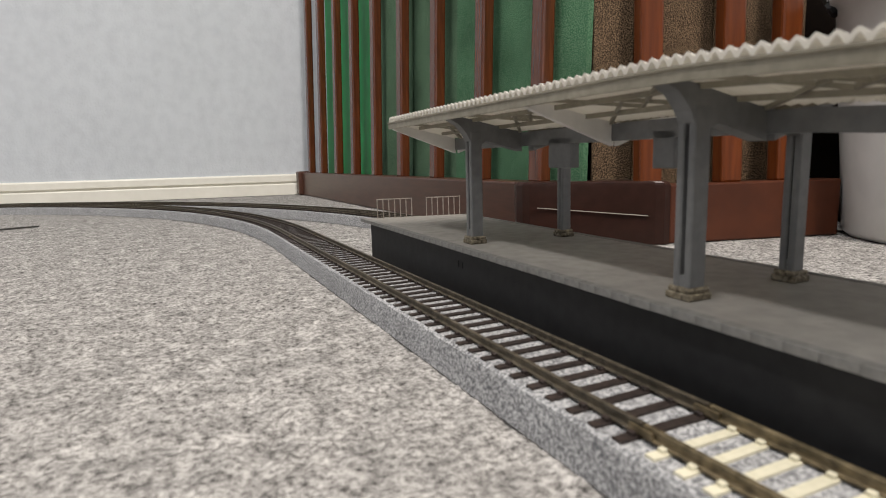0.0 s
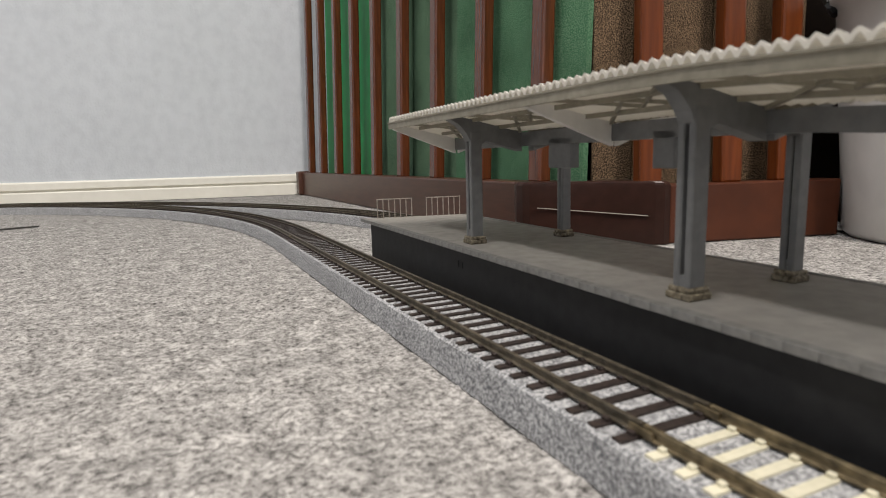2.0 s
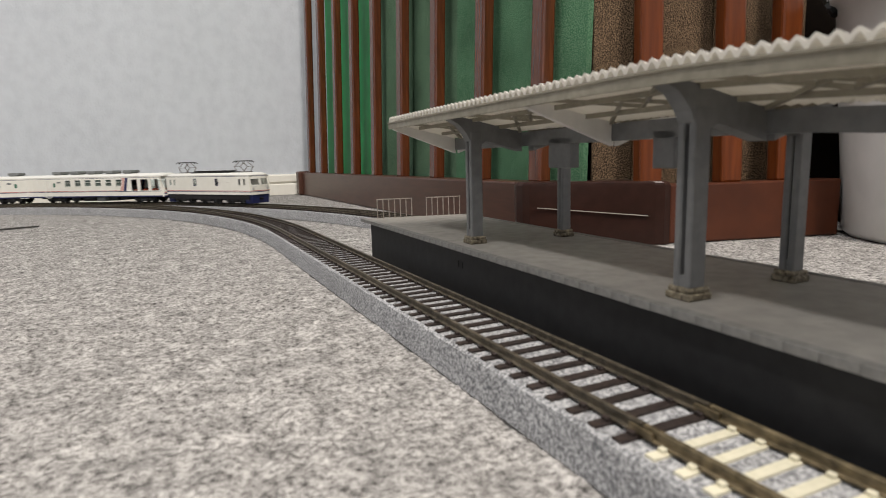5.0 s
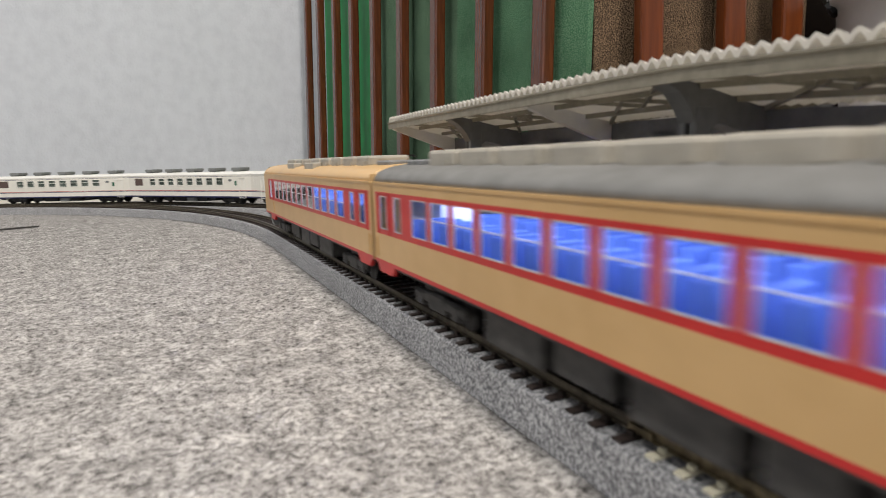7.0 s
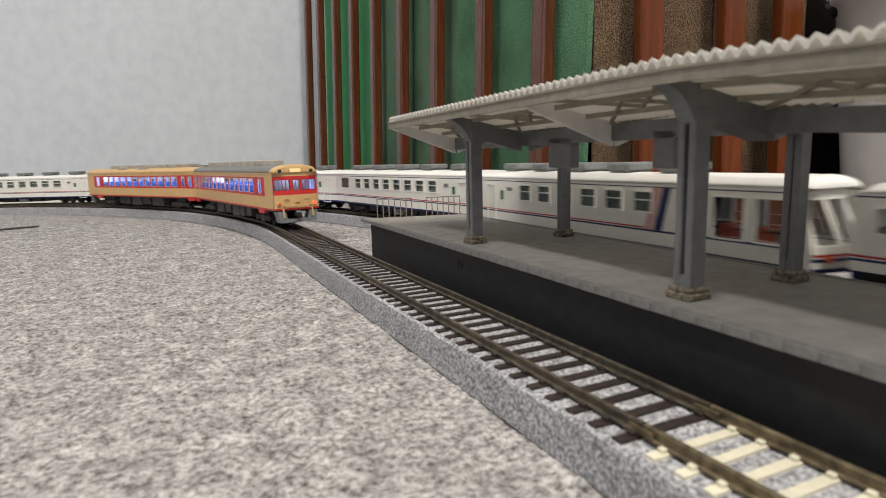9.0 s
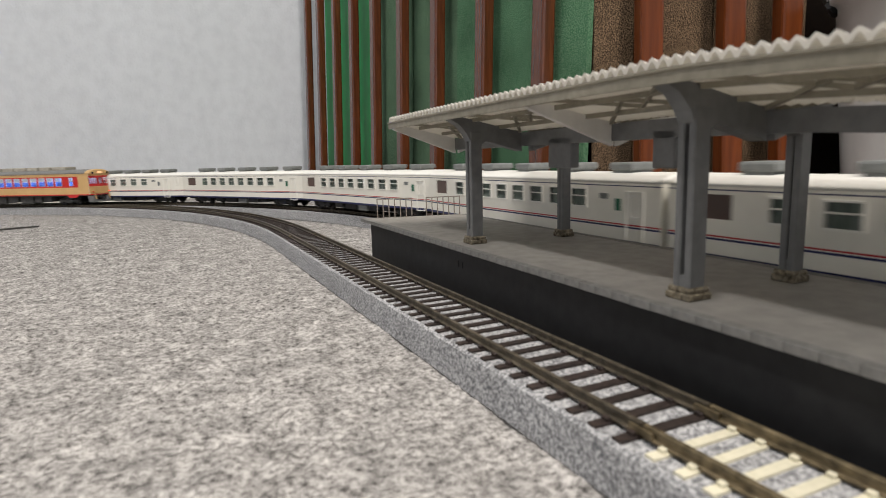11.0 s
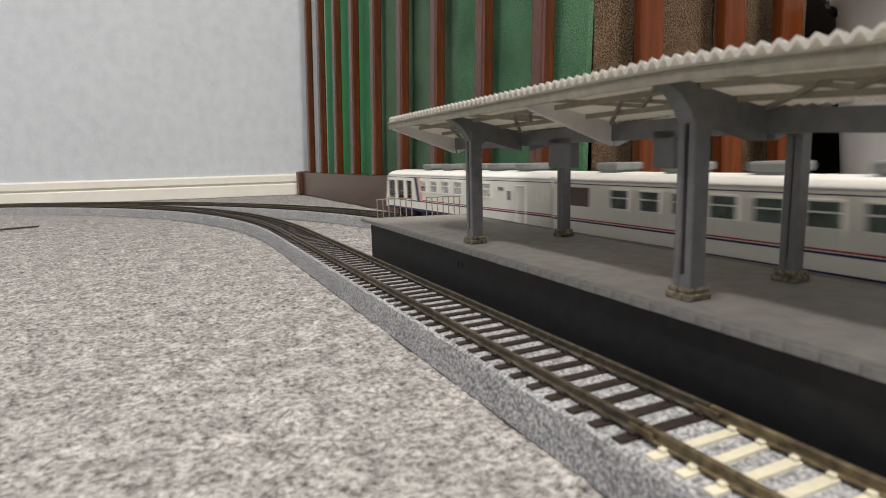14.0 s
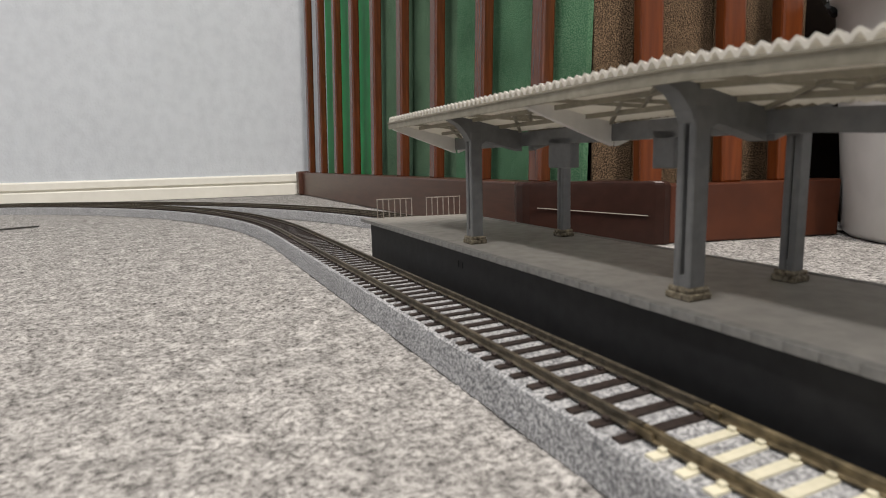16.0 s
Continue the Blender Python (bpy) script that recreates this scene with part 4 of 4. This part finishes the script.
def saloon_coach():
    """White saloon coach with sash windows; doors at +x, wide blind window at -x."""
    L, half = 0.2345, 0.0168
    x0, x1 = -L / 2, L / 2
    zb, ze, zt = 0.0095, 0.0392, 0.0440
    car = empty("saloon_coach")
    tagged(car, "white model coach with navy and crimson stripes and sash windows", "model train", "white train")
    wins = [(-0.0727 + 0.0185 * i, -0.0602 + 0.0185 * i) for i in range(8)]
    big = [(-0.1045, -0.0875, 0.0258, 0.0360)]
    for side, sd, place in white_sides(car, x0, x1, half, wins, big, zb, ze):
        for a, b in wins:
            window(car, sd, a, b, 0.0258, 0.0360, place, M_WFRAME, M_GLASSD, 0.58, proud=0.0005)
            curtain(sd, place, a, b, 0.0258, 0.0360)
        a, b, c, d = big[0]
        bm = bmesh.new()
        loft(bm, [[place(a, c, k), place(b, c, k), place(b, d, k), place(a, d, k)] for k in (0.0004, 0.0012)])
        part("blind_window", bm, M_LOUVRE, sd, "wide brown-blinded window")
        coach_door(car, sd, place, side, 0.0965, 0.1075)
        bm = bmesh.new()
        ys = sorted((side * (half - 0.0002), side * (half + 0.0003)))
        box(bm, 0.0790, 0.0845, ys[0], ys[1], 0.0310, 0.0338)
        part("vent", bm, M_AC, sd)
        bm = bmesh.new()
        box(bm, 0.0895, 0.0930, ys[0], ys[1], 0.0255, 0.0315, bevel=0.0001)
        part("destination_plate", bm, M_SEATG if side < 0 else M_AC, sd, "small green side plate")
    for x, d in ((x0, 1), (x1, -1)):
        bm = bmesh.new()
        xs = sorted((x, x + d * 0.0010))
        box(bm, xs[0], xs[1], -half + 0.0002, half - 0.0002, zb, ze + 0.0020)
        part("end_wall", bm, M_WHITE, car)
        bm = bmesh.new()
        xs = sorted((x - d * 0.0018, x))
        box(bm, xs[0], xs[1], -0.0060, 0.0060, 0.0100, 0.0355, bevel=0.0005)
        part("gangway", bm, M_WHITE, car)
    roof(car, x0, x1, half, ze, zt, M_WROOF)
    cooler_row(car, [-0.084 + 0.042 * i for i in range(5)], zt)
    coach_common(car, L, half, zb)
    seats(car, "seat_row", -0.075, 0.08, 0.0185, M_SEATG, 0.0108, 0.0145)
    return car


def observation_coach():
    """White coach with a raked glazed lounge at +x."""
    L, half = 0.2345, 0.0168
    x0, x1 = -L / 2, L / 2
    zb, ze, zt = 0.0095, 0.0392, 0.0440
    car = empty("observation_coach")
    tagged(car, "white model coach with glazed lounge end and navy slash", "model train", "white train")
    wins = [(-0.0572 + 0.0184 * i, -0.0456 + 0.0184 * i) for i in range(6)]
    big = [(0.0610, 0.0720, 0.0180, 0.0355), (0.0765, 0.0905, 0.0180, 0.0355), (0.0945, 0.1095, 0.0180, 0.0355)]
    body_end = x1 - 0.005
    for side, sd, place in white_sides(car, x0, body_end, half, wins, big, zb, ze, stripe_until=0.045):
        for a, b in wins:
            window(car, sd, a, b, 0.0258, 0.0360, place, M_WFRAME, M_GLASSD, 0.58, proud=0.0005)
            curtain(sd, place, a, b, 0.0258, 0.0360)
        for a, b, c, d in big:
            window(car, sd, a, b, c, d, place, M_WFRAME, M_GLASS, 0, rim=0.0005)
        for u, w, m, nm in ((0.0520, 0.0042, M_NAVY, "navy_slash"), (0.0465, 0.0048, M_PINK, "pink_slash")):
            bm = bmesh.new()
            loft(bm, [[place(u - 0.0045, 0.0182, k), place(u - 0.0045 + w, 0.0182, k), place(u + w, 0.0378, k), place(u, 0.0378, k)][::-1]
                      for k in (-0.0003, 0.0004)])
            part(nm, bm, m, sd)
        coach_door(car, sd, place, side, -0.0940, -0.0840)
        bm = bmesh.new()
        ys = sorted((side * (half - 0.0002), side * (half + 0.0003)))
        box(bm, -0.0710, -0.0650, ys[0], ys[1], 0.0315, 0.0338)
        part("vent", bm, M_AC, sd)
        bm = bmesh.new()
        box(bm, -0.0785, -0.0750, ys[0], ys[1], 0.0255, 0.0315, bevel=0.0001)
        part("destination_plate", bm, M_SEATG if side < 0 else M_AC, sd, "small green side plate")
        window(car, sd, -0.1095, -0.1040, 0.0258, 0.0360, place, M_WFRAME, M_GLASSD, 0, 0.0002)
    # raked glass end
    def front(u, z, d):
        lean = 0.0062 * max(0.0, (z - 0.0180) / 0.0200)
        bow = 0.0036 * (1 - (u / half) ** 2)
        return Vector((body_end + 0.0035 + bow - lean * 1.35 - d, u, z))
    fw = [(-0.0150, -0.0060), (-0.0050, 0.0050), (0.0060, 0.0150)]
    bm = bmesh.new()
    us = lines([half * (-1 + 2 * i / 12) for i in range(13)], [v for w in fw for v in w])
    us = [u for i, u in enumerate(us) if i == 0 or u - us[i - 1] > 1e-4]
    zs = (zb, 0.0112, 0.0135, 0.0148, 0.0153, 0.0163, 0.0190, 0.0355, ze)
    plate(bm, us, zs, lambda u, z: any(a < u < b for a, b in fw) and 0.0190 < z < 0.0355,
          lambda u, z: 1 if (z < 0.0112 or 0.0135 < z < 0.0148) else 2 if 0.0153 < z < 0.0163 else 0, front, 0.0008)
    # cheeks join the end to the sides
    for side in (-1, 1):
        for z0, z1 in zip(zs, zs[1:]):
            a, b = front(side * half, z0, 0), front(side * half, z1, 0)
            quad(bm, (Vector((body_end, side * half, z0)), a, b, Vector((body_end, side * half, z1))), 0)
    fr = part("lounge_end", bm, (M_WHITE, M_NAVY, M_CRIM), car)
    for a, b in fw:
        window(car, fr, a, b, 0.0190, 0.0355, front, M_WFRAME, M_GLASS, 0, rim=0.0004)
    for side in (-1, 1):
        bm = bmesh.new()
        c = front(side * 0.0110, 0.0145, 0)
        tube(bm, c, 0.0013, 0.0016, 12, "X")
        part("marker_lamp", bm, M_TAILOFF, fr)
    bm = bmesh.new()
    box(bm, x0, x0 + 0.0010, -half + 0.0002, half - 0.0002, zb, ze + 0.0020)
    part("end_wall", bm, M_WHITE, car)
    bm = bmesh.new()
    box(bm, x0 - 0.0018, x0, -0.0060, 0.0060, 0.0100, 0.0355, bevel=0.0005)
    part("gangway", bm, M_WHITE, car)
    roof(car, x0, body_end - 0.0045, half, ze, zt, M_WROOF)
    roof(car, body_end - 0.0047, body_end + 0.0010, half, ze, zt, M_WROOF, nose=0.0055, name="roof_dome")
    cooler_row(car, [-0.080 + 0.0320 * i for i in range(5)], zt)
    coach_common(car, L, half, zb)
    seats(car, "seat_row", -0.052, 0.045, 0.0167, M_SEATG, 0.0108, 0.0145)
    seats(car, "lounge_seats", 0.064, 0.108, 0.0150, M_SEATR, 0.0108, 0.0100)
    return car


def pantograph(loco, x, z):
    pg = bmesh.new()
    box(pg, x - 0.008, x + 0.008, -0.0070, 0.0070, z, z + 0.0010)
    for sy in (-0.0060, 0.0060):
        for sx in (-1, 1):
            bar(pg, (x + sx * 0.006, sy, z + 0.001), (x + sx * 0.0125, sy * 0.8, z + 0.0075), 0.0008)
            bar(pg, (x + sx * 0.0125, sy * 0.8, z + 0.0075), (x + sx * 0.0020, sy * 0.7, z + 0.0145), 0.0007)
    for sx in (-1, 1):
        bar(pg, (x + sx * 0.0125, -0.0048, z + 0.0075), (x + sx * 0.0125, 0.0048, z + 0.0075), 0.0006)
    pn = part("pantograph", pg, M_COPPER, loco, "raised diamond pantograph")
    bm = bmesh.new()
    for sx in (-1, 1):
        bar(bm, (x + sx * 0.0026, -0.0120, z + 0.0150), (x + sx * 0.0026, 0.0120, z + 0.0150), 0.0011)
        for s in (-1, 1):
            bar(bm, (x + sx * 0.0026, s * 0.0120, z + 0.0150), (x + sx * 0.0026, s * 0.0150, z + 0.0132), 0.0009)
    part("collector_head", bm, M_DARK, pn)


def locomotive():
    """White electric locomotive; looks alike at both ends, front along +x."""
    L, half = 0.1700, 0.0165
    x0, x1 = -L / 2, L / 2
    zb, ze, zt = 0.0132, 0.0385, 0.0425
    car = empty("electric_locomotive")
    tagged(car, "white model electric locomotive with navy and crimson stripes", "model train", "white train")
    rows = (zb, 0.0140, 0.0165, 0.0174, 0.0178, 0.0186, 0.0255, 0.0345, 0.0374, 0.0380, ze)
    wins = [(-0.0250, -0.0195), (0.0195, 0.0250), (-0.0690, -0.0640), (0.0640, 0.0690), (-0.0780, -0.0730), (0.0730, 0.0780)]
    pick = lambda u, z: 1 if (0.0165 < z < 0.0174 or 0.0374 < z < 0.0380) else 2 if 0.0178 < z < 0.0186 else 0
    for side in (-1, 1):
        def place(u, z, d, side=side):
            return Vector((u, side * (half - d), z))
        bm = bmesh.new()
        us = lines((x0, x1), [v for w in wins for v in w])
        plate(bm, us, rows, lambda u, z: any(a < u < b for a, b in wins) and 0.0255 < z < 0.0345, pick, place, 0.0010)
        sd = part("side", bm, (M_WHITE, M_NAVY, M_CRIM), car)
        for a, b in wins:
            window(car, sd, a, b, 0.0255, 0.0345, place, M_NAVY if abs(a) < 0.05 else M_WFRAME, M_GLASSD)
        for i in range(7):
            bm = bmesh.new()
            u = -0.052 + 0.0155 * i
            loft(bm, [[place(u, 0.0300, k), place(u + 0.0075, 0.0300, k), place(u + 0.0075, 0.0304, k), place(u, 0.0304, k)] for k in (-0.0003, 0.0002)])
            loft(bm, [[place(u, 0.0358, k), place(u + 0.0075, 0.0358, k), place(u + 0.0075, 0.0366, k), place(u, 0.0366, k)] for k in (-0.0002, 0.0002)])
            part("side_grille", bm, M_WFRAME, sd)
    for d in (-1, 1):
        def front(u, z, k, d=d):
            lean = 0.0030 * max(0.0, (z - 0.0230) / 0.016)
            bow = 0.0026 * (1 - (u / half) ** 2)
            return Vector((d * (x1 + bow - lean - k), u, z))
        fw = [(-0.0140, -0.0012), (0.0012, 0.0140)]
        bm = bmesh.new()
        us = lines([half * (-1 + 2 * i / 12) for i in range(13)], [v for w in fw for v in w])
        us = [u for i, u in enumerate(us) if i == 0 or u - us[i - 1] > 1e-4]
        plate(bm, us, rows, lambda u, z: any(a < u < b for a, b in fw) and 0.0255 < z < 0.0345, pick, front, 0.0010)
        fr = part("cab_front", bm, (M_WHITE, M_NAVY, M_CRIM), car)
        for a, b in fw:
            window(car, fr, a, b, 0.0255, 0.0345, front, M_WFRAME, M_GLASSD)
        for s in (-1, 1):
            bm = bmesh.new()
            tube(bm, front(s * 0.0118, 0.0210, 0), 0.0016, 0.0016, 14, "X")
            part("headlight", bm, M_SILVER, fr)
        bm = bmesh.new()
        bar(bm, front(-0.0135, 0.0236, -0.0008), front(0.0135, 0.0236, -0.0008), 0.0006)
        part("handrail", bm, M_SILVER, fr)
        bm = bmesh.new()
        loft(bm, [[Vector((d * (x1 - 0.012 + k), y, z)) for y, z in ((-0.0150, 0.0130), (-0.0135, 0.0020), (0.0135, 0.0020), (0.0150, 0.0130))]
                  for k in (0, 0.0125)])
        part("pilot", bm, M_NAVY, car, "dark navy pilot")
        bm = bmesh.new()
        xs = sorted((d * (x1 - 0.002), d * (x1 + 0.0050)))
        box(bm, xs[0], xs[1], -0.0016, 0.0016, 0.0062, 0.0092, bevel=0.0004)
        part("coupler", bm, M_DARK, car)
    bm = bmesh.new()
    sec = arch(half, ze, zt, power=2.8)
    loft(bm, [[Vector((x, y * k, ze + (z - ze) * k2)) for y, z in sec] for x, k, k2 in
              ((x0 + 0.0005, 0.93, 0.25), (x0 + 0.004, 0.99, 0.85), (x0 + 0.010, 1, 1), (x1 - 0.010, 1, 1), (x1 - 0.004, 0.99, 0.85), (x1 - 0.0005, 0.93, 0.25))])
    part("roof", bm, M_WROOF, car, smooth=True)
    bm = bmesh.new()
    box(bm, -0.040, 0.040, -0.0095, 0.0095, zt - 0.0008, zt + 0.0012, bevel=0.0004)
    for i in range(5):
        box(bm, -0.034 + 0.015 * i, -0.026 + 0.015 * i, -0.0070, 0.0070, zt + 0.0010, zt + 0.0028, bevel=0.0005)
    part("roof_equipment", bm, M_DARK, car, "black roof equipment")
    for x in (-0.058, 0.058):
        pantograph(car, x, zt)
    bm = bmesh.new()
    box(bm, x0 + 0.003, x1 - 0.003, -half + 0.0012, half - 0.0012, 0.0070, zb + 0.001)
    part("frame", bm, M_DARK, car)
    for x in (-0.054, 0.0, 0.054):
        bogie(car, x, 0.0290, M_DARK)
    return car


def sized(car, length, width, height):
    """Brings the drawing of a vehicle to its true proportions."""
    for me in {o.data for o in car.children_recursive}:
        me.transform(Matrix.Diagonal((length, width, height, 1)))
    return car


RAILCAR_TAIL = sized(railcar(False), 1.054, 1.07, 1.035)
RAILCAR_HEAD = sized(railcar(True), 1.054, 1.07, 1.035)
LOCO = sized(locomotive(), 1.016, 1.02, 1.0)
LOUNGE_FRONT = sized(observation_coach(), 1.068, 1.02, 1.0)
LOUNGE_REAR = copy_thing(LOUNGE_FRONT, pose(0, 0, 0))
COACH = sized(saloon_coach(), 1.068, 1.02, 1.0)
COACHES = [COACH] + [copy_thing(COACH, pose(0, 0, 0)) for _ in range(3)]

# ---------- tracks, with their sleepers ----------
inner_track = railway_track(INNER, "curved model railway track with brown sleepers on grey foam",
                            ((0.0815, 1.40, 0.0078, M_SLEEPER, 0.0302, 0.0028, True), (-0.110, 0.0785, 0.00655, M_IVORY, 0.0288, 0.0024, True),
                             (-1.95, -0.112, 0.00655, M_IVORY, 0.0288, 0.0024, False), (1.40, 3.2, 0.0078, M_SLEEPER, 0.0302, 0.0028, False)), -1.95, 3.2,
                            ((-1.95, 0.0797, M_RAIL), (0.0803, 3.2, M_BROWNRAIL)))
joint_bits(INNER, 0.0800, inner_track)
joint_bits(INNER, 0.4400, inner_track)
outer_track = railway_track(OUTER, "model railway track with brown sleepers along the platform's far side",
                            ((0.10, 1.62, 0.0078, M_SLEEPER, 0.0302, 0.0028, True),
                             (-1.95, 0.10, 0.0078, M_SLEEPER, 0.0302, 0.0028, False), (1.62, 4.2, 0.0078, M_SLEEPER, 0.0302, 0.0028, False)), -1.95, 4.2,
                            ((-1.95, 4.2, M_BROWNRAIL),))


# ---------- motion ----------
def car_pose(line, s, reach, ahead):
    """A car whose middle is near s, borne at two points; ahead = 1 looks towards growing s."""
    a, _ = along(line, s - reach)
    b, _ = along(line, s + reach)
    d = (b - a) * ahead
    m = (a + b) / 2
    return Matrix.Translation((m.x, m.y, RAIL_TOP)) @ Matrix.Rotation(math.atan2(d.y, d.x), 4, "Z")


def motions():
    times = [0.2 * i for i in range(81)]
    # cream and red train: runs away from the camera on the inner track
    joint = lambda t: 0.4851 + 0.2715 * (t - 8)
    walk(RAILCAR_TAIL, [(t, car_pose(INNER, joint(t) - 0.1355, 0.0894, -1)) for t in times])
    walk(RAILCAR_HEAD, [(t, car_pose(INNER, joint(t) + 0.1355, 0.0894, 1)) for t in times])
    # white train: comes round on the outer track and passes behind the platform
    front = lambda t: 0.1547 - 0.2176 * (t - 8) - 0.0009 * ((t - 8) / 4) ** 2 - 0.0084 * ((t - 8) / 4) ** 3
    walk(LOCO, [(t, car_pose(OUTER, front(t) + 0.0864, 0.0549, -1)) for t in times])
    rake = [(LOUNGE_FRONT, -1)] + [(c, -1) for c in COACHES] + [(LOUNGE_REAR, 1)]
    for i, (c, ahead) in enumerate(rake):
        walk(c, [(t, car_pose(OUTER, front(t) + 0.1808 + 0.1275 + 0.2549 * i, 0.0844, ahead)) for t in times])


motions()
